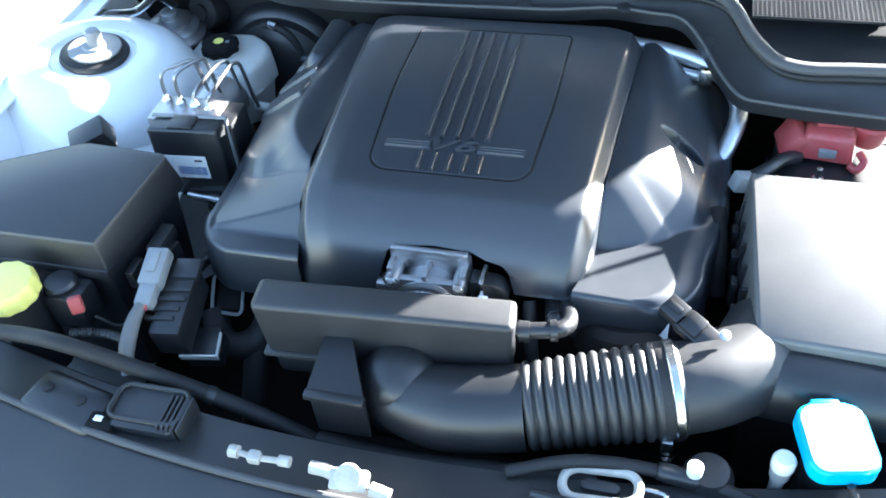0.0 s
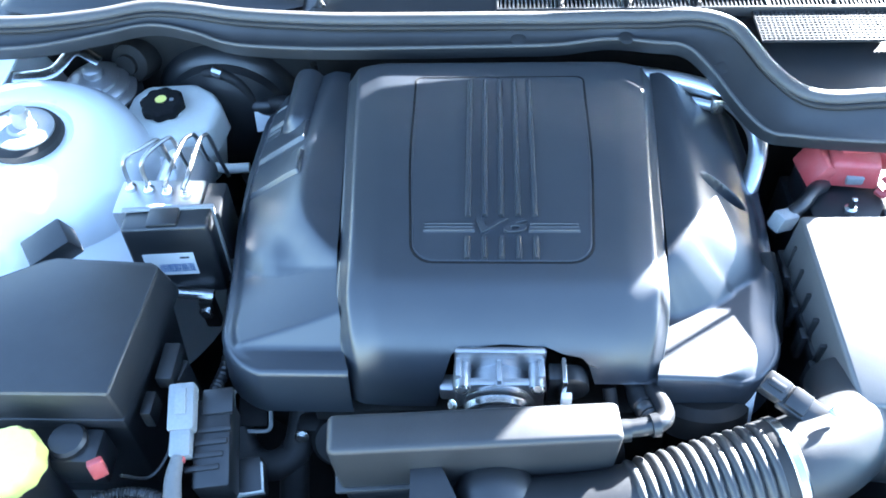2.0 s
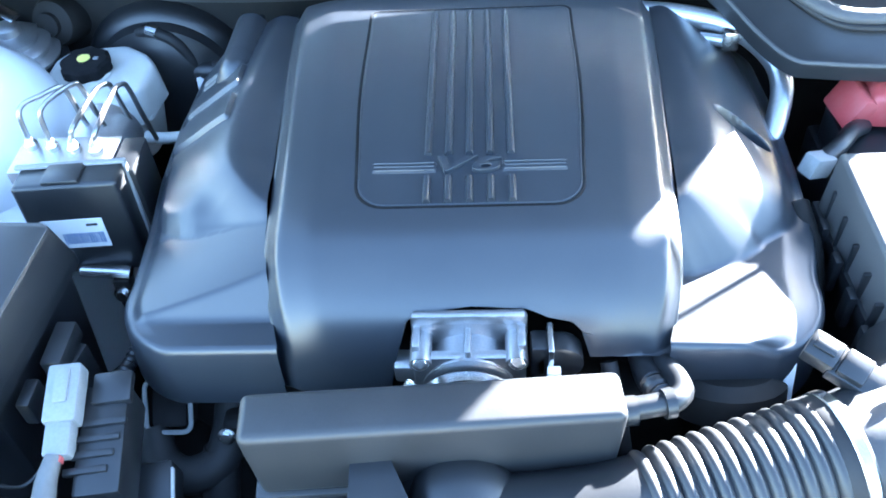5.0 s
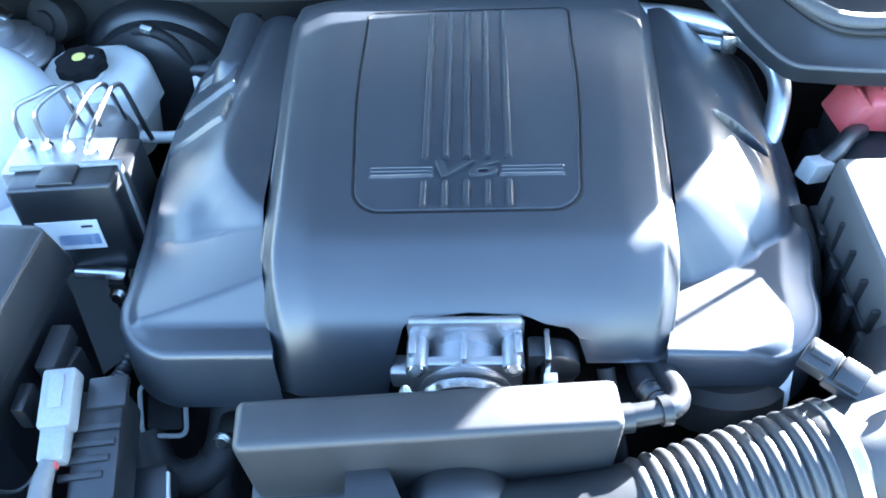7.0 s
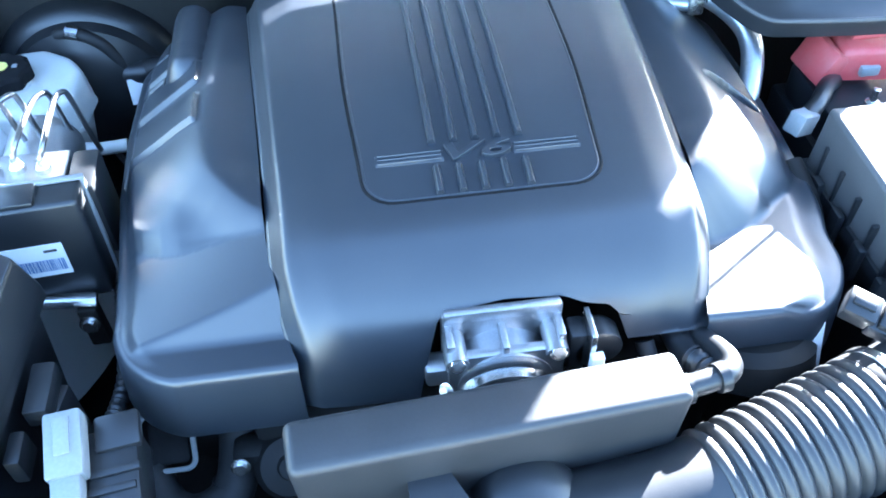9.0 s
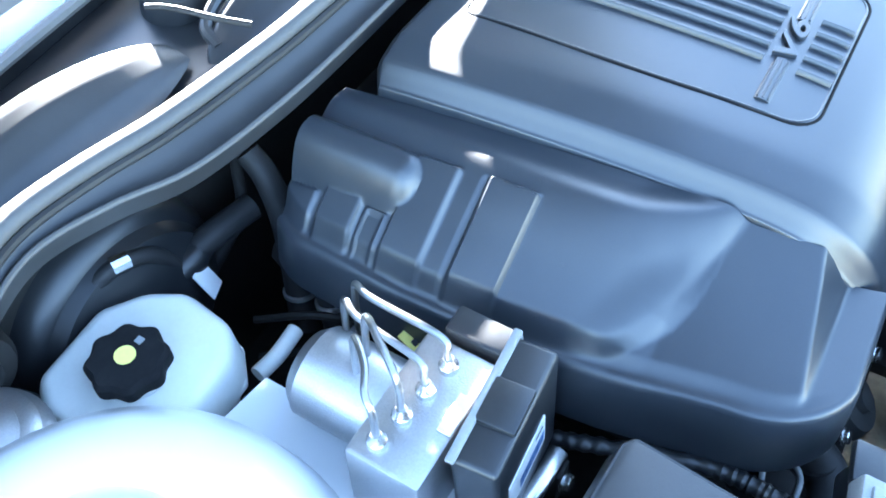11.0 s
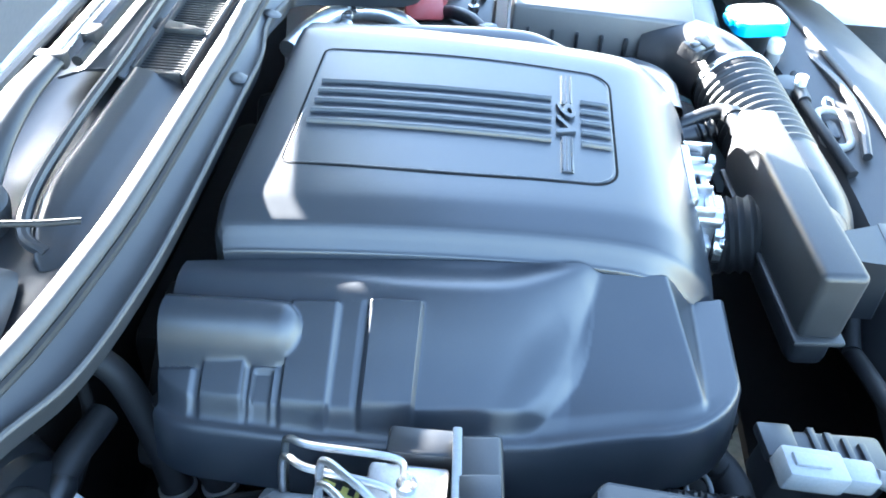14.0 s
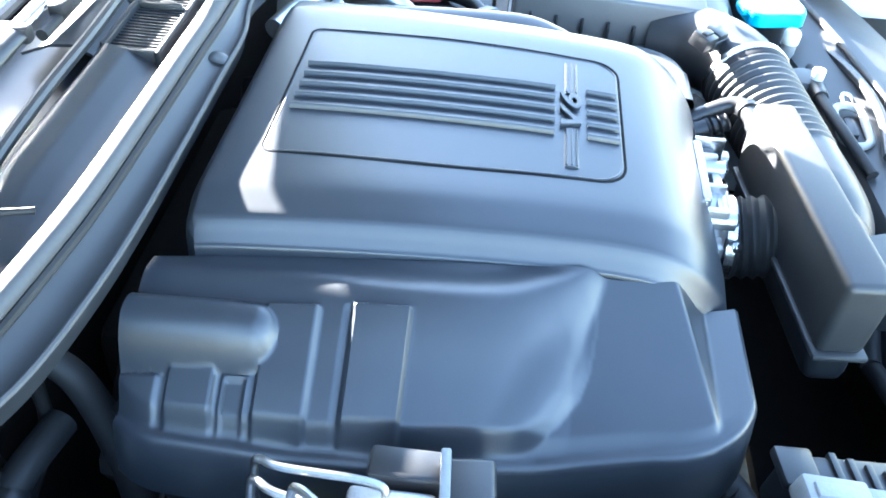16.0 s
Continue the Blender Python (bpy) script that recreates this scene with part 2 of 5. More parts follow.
# inner walls of the bay
for sx, nm in ((-1, "inner_wing_left"), (1, "inner_wing_right")):
    bm = sheet([[Vector((sx * x, y, z)) for x, z in ((0.80, -0.06), (0.76, -0.05), (0.72, -0.09), (0.69, -0.16), (0.60, -0.30), (0.50, -0.50))] for y in (-0.62, -0.3, 0.0, 0.3, 0.6)], 0.004)
    solid(nm, bm, PAINT, "white painted inner wing of the engine bay", "inner wing", kind="structure")
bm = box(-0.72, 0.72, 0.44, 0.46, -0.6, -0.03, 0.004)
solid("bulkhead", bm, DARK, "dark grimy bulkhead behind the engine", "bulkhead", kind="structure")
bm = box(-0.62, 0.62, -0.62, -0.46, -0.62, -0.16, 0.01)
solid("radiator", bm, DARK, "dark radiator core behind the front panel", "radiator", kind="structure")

# the open hood that shades the bay
def hood():
    top = thing("hood", (0, 0.48, 0.10), "white car hood standing open, grey liner beneath", "hood")
    ca, sa = math.cos(radians(HOOD_ANGLE)), math.sin(radians(HOOD_ANGLE))
    for nm, mat, off, inset in (("skin", PAINT, 0.012, 0.0), ("liner", FELT, 0.0, 0.03)):
        rows = []
        for j in range(17):
            u = j / 16
            row = []
            for i in range(25):
                s = i / 12 - 1
                x = s * (HOOD_HALF - inset)
                d0 = HOOD_REAR - min(0.28 * x * x, 0.010) + inset * 0.3
                length = 1.14 - 0.10 * s * s - inset
                d = d0 + u * (length - d0)
                row.append((x, 0.48 - d * ca + off * sa, 0.10 + d * sa + off * ca))
            rows.append(row)
        part(nm, sheet(rows, 0.006), mat, top)
    part("gas_strut", tube([(0.625, 0.260, -0.03), (0.625, 0.337, 0.062), (0.625, 0.363, 0.094), (0.625, 0.451, 0.200), (0.622, 0.464, 0.212)], 0.0035, 10), STEEL, top)
hood()

# outer body and tray, added to keep light from below out of the bay
for sx, nm in ((-1, "wing_left"), (1, "wing_right")):
    solid(nm, sheet([[Vector((sx * x, y, z)) for x, z in ((0.72, -0.06), (0.77, -0.062), (0.80, -0.09), (0.84, -0.2), (0.85, -0.45), (0.82, -0.66))] for y in (-0.66, -0.3, 0.0, 0.3, 0.6, 1.4)], 0.004), PAINT, "white painted outer wing of the car", "wing", kind="structure")
# added tray that darkens the gaps; its opening leaves some gravel in view
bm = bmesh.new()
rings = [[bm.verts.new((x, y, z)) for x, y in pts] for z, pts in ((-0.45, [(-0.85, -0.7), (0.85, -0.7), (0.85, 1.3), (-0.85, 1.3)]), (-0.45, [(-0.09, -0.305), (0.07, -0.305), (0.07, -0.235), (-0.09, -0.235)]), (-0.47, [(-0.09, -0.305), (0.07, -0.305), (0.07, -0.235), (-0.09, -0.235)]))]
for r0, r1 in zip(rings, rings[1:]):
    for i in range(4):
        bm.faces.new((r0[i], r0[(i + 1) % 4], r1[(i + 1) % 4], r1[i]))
solid("undertray", bm, DARK, "dark tray with an opening, added below the engine to darken the gaps", "undertray", kind="structure")

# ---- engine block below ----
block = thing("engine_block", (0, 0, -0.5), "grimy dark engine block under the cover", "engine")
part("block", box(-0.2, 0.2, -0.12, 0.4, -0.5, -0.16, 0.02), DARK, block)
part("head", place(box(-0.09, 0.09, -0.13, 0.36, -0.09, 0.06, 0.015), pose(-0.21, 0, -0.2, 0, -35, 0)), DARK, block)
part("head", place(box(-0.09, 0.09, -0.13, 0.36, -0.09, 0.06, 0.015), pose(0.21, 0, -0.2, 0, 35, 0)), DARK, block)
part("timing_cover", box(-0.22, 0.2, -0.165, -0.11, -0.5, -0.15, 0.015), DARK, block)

# ---- engine cover ----
RUN = [(0.300, -0.050), (0.298, -0.022), (0.291, -0.008), (0.276, -0.002), (0.200, 0.0015), (0.12, 0.0025), (0.04, 0.0015), (0.0, 0.0), (-0.05, -0.0030), (-0.085, -0.0080),
       (-0.108, -0.0170), (-0.128, -0.031), (-0.144, -0.048), (-0.156, -0.068), (-0.164, -0.090), (-0.169, -0.116), (-0.170, -0.128)]
# distance in from the joint, and drop: a rounded shoulder, a gentle chamfer, a steep wall and a lip under the side shells
SHOULDER = [(-0.0012, -0.078), (-0.0010, -0.050), (0.0, -0.0300), (0.0030, -0.0255), (0.0080, -0.0185), (0.0120, -0.0125), (0.0150, -0.0088), (0.0190, -0.0064), (0.0300, -0.0038), (0.0420, -0.0014), (0.0500, -0.0004), (0.0600, 0.0)]
JOINT = [(-0.170, 0.1700), (-0.160, 0.1728), (-0.148, 0.1765), (-0.130, 0.1805), (-0.1, 0.1838), (-0.03, 0.1866), (0.08, 0.1930), (0.184, 0.2000), (0.30, 0.2070), (0.34, 0.2090)]
JOINT = [(p.x, p.y) for p in spline([(y, a, 0) for y, a in JOINT], 8)]


def cover_top(x, y):
    """Height of the middle shell's upper face."""
    run = sorted(RUN[3:])
    return lerp(y, run) + lerp(lerp(y, JOINT) - abs(x), SHOULDER)


cover = thing("engine_cover", (0, 0, -0.1), "satin black plastic engine cover with raised ribs and V6 lettering", "engine cover")
line = spline([(0, y, z) for y, z in RUN], 6)
cross = spline([(d, 0, z) for d, z in SHOULDER], 5)
rows = []
for i, p in enumerate(line):
    t = (line[min(i + 1, len(line) - 1)] - line[max(0, i - 1)]).normalized()
    nrm = Vector((0, t.z, -t.y)) if t.y < 0 or abs(t.z) > 0.5 else Vector((0, 0, 1))
    if nrm.z < 0 and p.y > 0:
        nrm = -nrm
    front = step(-0.020, -0.100, p.z) if p.y < 0 else 0
    fall = (nrm + Vector((0, 0, 1))).normalized()
    half = lerp(p.y, JOINT)
    right = [Vector((half - q.x, p.y + 0.25 * front * min(0, q.z + 0.03), p.z + min(0, q.z + 0.03))) + fall * (max(q.z, -0.03) * (1 - 0.6 * front)) for q in cross]
    flat = [Vector((right[-1].x * (1 - k / 12), p.y, p.z)) for k in range(1, 12)]
    side = right + flat
    rows.append([Vector((-v.x, v.y, v.z)) for v in side] + [Vector((0, p.y, p.z))] + side[::-1])
# the opening for the throttle body in the front edge
def opening(x):
    return lerp(x, [(-0.066, -9.0), (-0.0655, -0.09), (-0.058, -0.058), (-0.048, -0.049), (0.0, -0.045), (0.050, -0.047), (0.062, -0.053), (0.078, -0.056), (0.090, -0.058), (0.0975, -0.07), (0.098, -9.0)])
def lower_edge(x):
    return -0.128 if x < -0.02 else lerp(x, [(-0.02, -0.128), (0.09, -0.088), (0.19, -0.088)])
for row in rows:
    for v in row:
        if v.y < -0.1:
            lim = max(opening(v.x), lower_edge(v.x))
            if v.z < lim:
                k = lerp(-lim, sorted((-z, y) for y, z in RUN[7:]))
                v.z, v.y = lim, max(v.y, k - 0.0005)
bm = sheet(rows)
bmesh.ops.dissolve_degenerate(bm, dist=1e-5, edges=bm.edges)
bm.normal_update()
edges = [e for e in bm.edges if e.is_boundary and all(v.co.y < -0.12 for v in e.verts)]
ext = bmesh.ops.extrude_edge_only(bm, edges=edges)
for v in ext["geom"]:
    if isinstance(v, bmesh.types.BMVert):
        v.co.y += 0.012
        v.co.z -= 0.001
shell = part("middle_shell", bm, COVER, cover, sharp=50)

# the raised inlay with its dark joint
def inlay_outline():
    pts = []
    for sx, sy, cx, cy, r in ((1, 1, 0.110, 0.252, 0.010), (-1, 1, -0.110, 0.252, 0.010), (-1, -1, -0.1015, -0.062, 0.026), (1, -1, 0.1015, -0.062, 0.026)):
        a0 = {(1, 1): 0, (-1, 1): 90, (-1, -1): 180, (1, -1): 270}[(sx, sy)]
        for i in range(7):
            a = radians(a0 + i * 15)
            pts.append((cx - sx * r + r * math.cos(a), cy - sy * r + r * math.sin(a)))
    return pts
ring = inlay_outline()
dense = []
for a, b in zip(ring, ring[1:] + ring[:1]):
    m = max(1, int((Vector(b) - Vector(a)).length / 0.012))
    dense += [(a[0] + (b[0] - a[0]) * k / m, a[1] + (b[1] - a[1]) * k / m) for k in range(m)]
bow = lambda x, y: (x * (1 + 0.035 * math.sin(math.pi * step(-0.066, 0.252, y))), y)
dense = [bow(*p) for p in dense]
part("inlay_joint", tube([(x, y, cover_top(x, y) - 0.0006) for x, y in dense], 0.0018, seg=8, smooth=False, closed=True), GROOVE, cover)
part("inlay_edge", tube([(0.975 * x, 0.093 + 0.983 * (y - 0.093), cover_top(0.975 * x, 0.093 + 0.983 * (y - 0.093)) - 0.0004) for x, y in dense], 0.0013, seg=8, smooth=False, closed=True), COVER, cover)


def bar_on_cover(x0, x1, y0, y1, h, n=24, lift=0.0):
    """A raised bar that follows the cover."""
    long_y = abs(y1 - y0) > abs(x1 - x0)
    rows = []
    for i in range(n + 1):
        t = i / n
        end = 0 if i in (0, n) else 1
        t = min(1, max(0, (i - 1) / (n - 2)))
        row = []
        for w, hh in ((-1, -0.001), (-0.92, 0.22 * h), (-0.62, 0.80 * h), (-0.38, h), (0.38, h), (0.62, 0.80 * h), (0.92, 0.22 * h), (1, -0.001)):
            if long_y:
                x, y = (x0 + x1) / 2 + w * (x1 - x0) / 2, y0 + (y1 - y0) * t
            else:
                x, y = x0 + (x1 - x0) * t, (y0 + y1) / 2 + w * (y1 - y0) / 2
            row.append((x, y, cover_top(x, y) + lift + (hh if end >= 0.85 else -0.001 + hh * 0.2)))
        rows.append(row)
    return sheet(rows)


for i in range(5):
    x = -0.038 + 0.019 * i
    part("rib", bar_on_cover(x - 0.0036, x + 0.0036, 0.242, 0.001, 0.0052), COVER, cover)
    part("short_rib", bar_on_cover(x - 0.0036, x + 0.0036, -0.029, -0.058, 0.0050, 14), COVER, cover)
for x0, x1 in ((-0.0885, -0.030), (0.030, 0.0885)):
    part("badge_bar", bar_on_cover(x0, x1, -0.0215, -0.0075, 0.0022, 20), COVER, cover)
    for k in range(3):
        y = -0.0190 + 0.0045 * k
        part("badge_line", bar_on_cover(x0 + 0.002, x1 - 0.002, y - 0.001, y + 0.001, 0.0012, 16, lift=0.0018), COVER, cover)
font = bpy.data.curves.new("lettering", "FONT")
font.body, font.size, font.extrude, font.shear, font.align_x, font.bevel_depth = "V6", 0.044, 0.0022, 0.28, "CENTER", 0.0006
font.offset, font.space_character = 0.0004, 1.12
tmp = new("lettering_source", font)
bpy.context.view_layer.update()
me = bpy.data.meshes.new_from_object(tmp.evaluated_get(bpy.context.evaluated_depsgraph_get()))
bpy.data.objects.remove(tmp)
bm = bmesh.new()
bm.from_mesh(me)
for v in bm.verts:
    x, y = v.co.x * 1.22 - 0.006, v.co.y * 0.60 - 0.0225
    v.co = Vector((x, y, cover_top(x, y) + v.co.z + 0.0015))
part("lettering", bm, COVER, cover, "raised V6 lettering")

# side shells: a pod over each bank whose upper edge curves in to the joint, and a lower front
CREST = {True: spline([(0.222, 0.36, -0.045), (0.2290, 0.30, -0.037), (0.2303, 0.247, -0.031), (0.2328, 0.18, -0.0255), (0.2370, 0.12, -0.0225), (0.2350, 0.06, -0.0205), (0.2285, 0.025, -0.0205), (0.2150, 0.0, -0.0210), (0.1990, -0.0200, -0.0225), (0.1855, -0.0320, -0.0240), (0.1720, -0.0420, -0.026)], 20),
         False: spline([(0.218, 0.36, -0.045), (0.2230, 0.30, -0.036), (0.2255, 0.20, -0.026), (0.2285, 0.10, -0.0225), (0.2270, 0.05, -0.0210), (0.2220, 0.020, -0.0215), (0.2090, -0.0020, -0.0225), (0.1960, -0.0200, -0.0250), (0.1855, -0.0310, -0.028), (0.1720, -0.0420, -0.031)], 20)}
CREST = {k: np.array([tuple(p) for p in v]) for k, v in CREST.items()}
FALL = [(0.0, 0.0), (0.004, -0.0006), (0.009, -0.0024), (0.018, -0.0070), (0.033, -0.0165), (0.053, -0.0310), (0.078, -0.0490), (0.098, -0.0655), (0.113, -0.0860), (0.15, -0.14), (0.4, -0.5)]
FALL = np.array([tuple(p) for p in spline([(d, z, 0) for d, z in FALL], 8)])


def blend_max(a, b, r):
    k = max(0.0, r - abs(a - b)) / r
    return max(a, b) + k * k * r * 0.25


def pod_height(a, y, left):
    """Height of the pod: a slightly hollow ledge inside its crest, a falling wall outside."""
    p, d = CREST[left][:-1], np.diff(CREST[left], axis=0)
    t = np.clip(((a - p[:, 0]) * d[:, 0] + (y - p[:, 1]) * d[:, 1]) / (d[:, 0] ** 2 + d[:, 1] ** 2), 0, 1)
    ox, oy = a - p[:, 0] - d[:, 0] * t, y - p[:, 1] - d[:, 1] * t
    far = np.hypot(ox, oy)
    i = int(np.argmin(far))
    s, z = float(far[i]), float(p[i, 2] + d[i, 2] * t[i])
    turn, lean = d[i, 0] * oy[i] - d[i, 1] * ox[i], float(oy[i]) / (s + 1e-9)
    if turn < 0:
        return z - 0.0065 * step(0.0, 0.036, s)
    return z + float(np.interp(s * (1 + (1.15 if left else 1.0) * max(0, -lean) ** 2), FALL[:, 0], FALL[:, 1]))


# where the near pod's front wall meets the lower panel
FOOT = [(0.17, -0.043), (0.19, -0.0425), (0.245, -0.0390), (0.265, -0.0360), (0.283, -0.0300), (0.302, -0.0155), (0.319, 0.003), (0.34, 0.03)]
RIMLINE = {True: [(-0.15, -0.0705), (-0.10, -0.078), (-0.05, -0.087), (0.0, -0.0955), (0.09, -0.100), (0.32, -0.106)],
           False: [(-0.15, -0.086), (-0.05, -0.091), (0.02, -0.099), (0.10, -0.106), (0.32, -0.110)]}


def side_height(a, y, left, zb):
    """Height of a side shell, a metres from the middle line, over its pod's height."""
    if left:
        twist = max(-0.42, -0.40 - 1.79 * (y + 0.035)) if y > -0.035 else -0.40 - 1.79 * (y + 0.035)
        panel = -0.0342 + twist * (a - 0.1884) + 0.085 * (y + 0.0426) - 6.0 * max(0, y + 0.02) ** 2
        behind = min(1, max(0, (y - lerp(a, FOOT)) / 0.040))
        if 0 < behind:
            zb = blend_max(zb, panel + 0.015 * step(0.225, 0.275, a) * (1 - (1 - behind) ** 2), 0.012 * step(0.0, 0.5, behind) + 0.002)
        for y0, y1, h, edge in ((0.099, 0.145, 0.0065, 0.249), (0.168, 0.211, 0.0060, 0.251), (0.239, 0.279, 0.0060, 0.288), (0.283, 0.330, 0.0040, 0.297)):
            zb += h * step(edge, edge + 0.005, a) * (step(y0, y0 + 0.004, y) - step(y1 - 0.003, y1, y))
        zb -= 0.0025 * step(0.249, 0.254, a) * (step(0.145, 0.147, y) - step(0.149, 0.152, y))
        zb += 0.0020 * step(0.297, 0.299, a) * (step(0.214, 0.216, y) - step(0.235, 0.237, y)) - 0.0030 * step(0.300, 0.302, a) * (step(0.217, 0.219, y) - step(0.232, 0.234, y))
        # a rounded boss along the rear
        d = math.hypot(a - 0.268, max(0, 0.217 - y))
        zb = max(zb, -0.0300 - 0.05 * max(0, y - 0.24) - (d / 0.0235) ** 2.6 * 0.022)
        wedge = -0.037 + 1.196 * (y + 0.105)
        rim = -0.0705 - 0.25 * max(0, a - 0.295) - 0.9 * max(0, y + 0.122)
        front = blend_max(-blend_max(-panel, -wedge, 0.003), rim, 0.004)
    else:
        u, w = (y - 0.0885) * 0.93 + (a - 0.274) * 0.37, (a - 0.274) * 0.93 - (y - 0.0885) * 0.37
        zb -= 0.016 * (1 - step(0.7, 1.0, math.hypot(w / 0.033, u / 0.014)))
        front = -0.0790 - 0.05 * (a - 0.19) - 0.06 * (y + 0.08) - 2.0 * max(0, y - 0.03)
    return blend_max(zb, front, 0.003 if left else 0.005)


def side_shell(sx, name):
    left = sx < 0
    rows, grid = [], []
    ys = [0.315 - 0.475 * i / 280 for i in range(281)]
    for y in ys:
        a0 = lerp(y, JOINT) + 0.0010 - 0.0065 * step(-0.05, -0.12, y)
        a1 = lerp(y, [(-0.16, 0.312), (-0.08, 0.316), (0.0, 0.326), (0.09, 0.336), (0.18, 0.338), (0.345, 0.330)])
        if y < -0.095:
            u = (-0.095 - y) / 0.0665
            a1 -= 0.060 * (1 - math.sqrt(max(0, 1 - u * u)))
        if y > 0.28:
            a1 -= 0.012 * ((y - 0.28) / 0.035) ** 2
        if not left:
            a1 -= 0.006 * step(-0.02, -0.08, y)
        grid.append([a0 + (a1 - a0) * i / 90 for i in range(91)])
    pods = np.array([[pod_height(a, y, left) for a in line_a] for y, line_a in zip(ys, grid)])
    for _ in range(5):
        wide = np.pad(pods, 1, mode="edge")
        pods = (2 * pods + wide[:-2, 1:-1] + wide[2:, 1:-1] + wide[1:-1, :-2] + wide[1:-1, 2:]) / 6
    for y, line_a, pod in zip(ys, grid, pods):
        row = []
        for a, p in zip(line_a, pod):
            k = step(0.016 if left else 0.03, 0.0, line_a[-1] - a)
            row.append(Vector((sx * a, y, side_height(a, y, left, float(p)) * (1 - k) + lerp(y, RIMLINE[left]) * k)))
        rows.append(row)
    # rim rounded over and carried down to the lower edge
    bm = sheet(rows)
    bm.verts.ensure_lookup_table()
    W = 91
    outline = [r[90] for r in rows] + [p for p in reversed(rows[-1][:90])]
    prev = [bm.verts[i * W + 90] for i in range(len(rows))] + [bm.verts[(len(rows) - 1) * W + j] for j in range(89, -1, -1)]
    dirs = []
    for i, p in enumerate(outline):
        a, b = outline[max(0, i - 2)], outline[min(len(outline) - 1, i + 2)]
        t = (b - a)
        t.z = 0
        t.normalize()
        d = Vector((t.y, -t.x, 0))
        if d.dot(p - Vector((sx * 0.2, 0, p.z))) < 0:
            d = -d
        dirs.append(d)
    for out, down in ((0.0025, 0.0008), (0.0045, 0.003), (0.0060, 0.007), (0.0085, 0.028), (0.0120, 0.066), (0.0115, 0.070), (0.006, 0.071)):
        cur = []
        for p, d in zip(outline, dirs):
            low = max(p.z - down, -0.165 if down > 0.05 else -9)
            cur.append(bm.verts.new((p.x + d.x * out, p.y + d.y * out, low)))
        for i in range(len(outline) - 1):
            bm.faces.new((prev[i], prev[i + 1], cur[i + 1], cur[i]))
        prev = cur
    return part(name, bm, COVER, cover, sharp=40)


side_shell(-1, "side_shell")
side_shell(1, "side_shell")

# ---- throttle body ----
thr = thing("throttle_unit", (0, -0.15, -0.13), "cast aluminium throttle body with hose clamp in the cover's opening", "throttle")
for nm, bm in (("rear_flange", box(-0.052, 0.048, -0.150, -0.140, -0.125, -0.050, 0.004)), ("front_flange", box(-0.050, 0.046, -0.176, -0.166, -0.120, -0.072, 0.003)),
               ("bore", lathe([(0.040, 0), (0.040, 0.04)], (-0.003, -0.178, -0.112), (0, 1, 0), 40)), ("web", box(-0.006, 0.000, -0.176, -0.145, -0.085, -0.0635, 0.002)),
               ("web", box(-0.050, -0.043, -0.172, -0.145, -0.12, -0.060, 0.002)), ("web", box(0.039, 0.046, -0.172, -0.145, -0.12, -0.060, 0.002)),
               ("lug", box(-0.068, -0.046, -0.172, -0.150, -0.112, -0.090, 0.004))):
    part(nm, bm, ALLOY, thr)
part("top_rail", box(-0.050, 0.046, -0.152, -0.143, -0.058, -0.046, 0.003), ALLOY, thr)
for x in (-0.043, 0.038):
    part("boss", lathe([(0.0095, 0), (0.0095, 0.03), (0.008, 0.032)], (x, -0.180, -0.075), (0, 1, 0), 16), ALLOY, thr)
    bolt((x, -0.178, -0.073), (0, -0.75, 0.65), 0.0055, thr)
part("clamp", lathe([(0.0435, 0), (0.0450, 0.001), (0.0450, 0.010), (0.0435, 0.011)], (-0.004, -0.191, -0.128), (0, 1, 0), 48), STEEL, thr, "bright worm-drive hose clamp")
bolt((-0.053, -0.186, -0.097), (-0.6, -0.5, 0.5), 0.0045, thr, "clamp_screw")
motor = part("motor_housing", join(lathe([(0.018, 0), (0.021, 0.002), (0.021, 0.02), (0.018, 0.024)], (0.074, -0.172, -0.090), (0, 1, 0), 30), box(0.050, 0.064, -0.172, -0.15, -0.115, -0.066, 0.003)), PLASTIC, thr)
part("motor_clip", box(0.0635, 0.0685, -0.182, -0.15, -0.098, -0.056, 0.0015), STEEL, motor)
part("motor_tab", box(0.063, 0.074, -0.190, -0.182, -0.098, -0.075, 0.001), PAPER, motor, "pale plastic tab")

# ---- rubber boot, resonator, intake tube ----
boot = tube([(-0.004, -0.180, -0.128), (-0.004, -0.20, -0.126), (-0.006, -0.225, -0.12), (-0.008, -0.25, -0.115)], 0.041, seg=30, n=12, wave=lambda s: 0.0018 * math.sin(s * 2 * math.pi / 0.011))
solid("throttle_boot", boot, RUBBER, "ribbed black rubber boot from throttle body to resonator", "hose")

reso = thing("intake_resonator", (-0.03, -0.25, -0.12), "dusty matt black plastic resonator box on the intake", "resonator")
RM = pose(-0.028, -0.2475, -0.031, 0, 2.2, 5.0)
bm = box(-0.145, 0.145, -0.021, 0.021, -0.083, 0.0, 0.0075, 4, taper=-0.001)
for v in bm.verts:
    if v.co.x < -0.1 and v.co.z < -0.04:
        v.co.x += 0.006
part("body", place(bm, RM), DUSTY, reso)
part("lower_rim", place(box(-0.144, 0.145, -0.0245, 0.0245, -0.088, -0.081, 0.003, 2), RM), DUSTY, reso)
part("lower_half", place(box(-0.135, 0.138, -0.02, 0.02, -0.125, -0.085, 0.012, 3), RM), PLASTIC, reso)

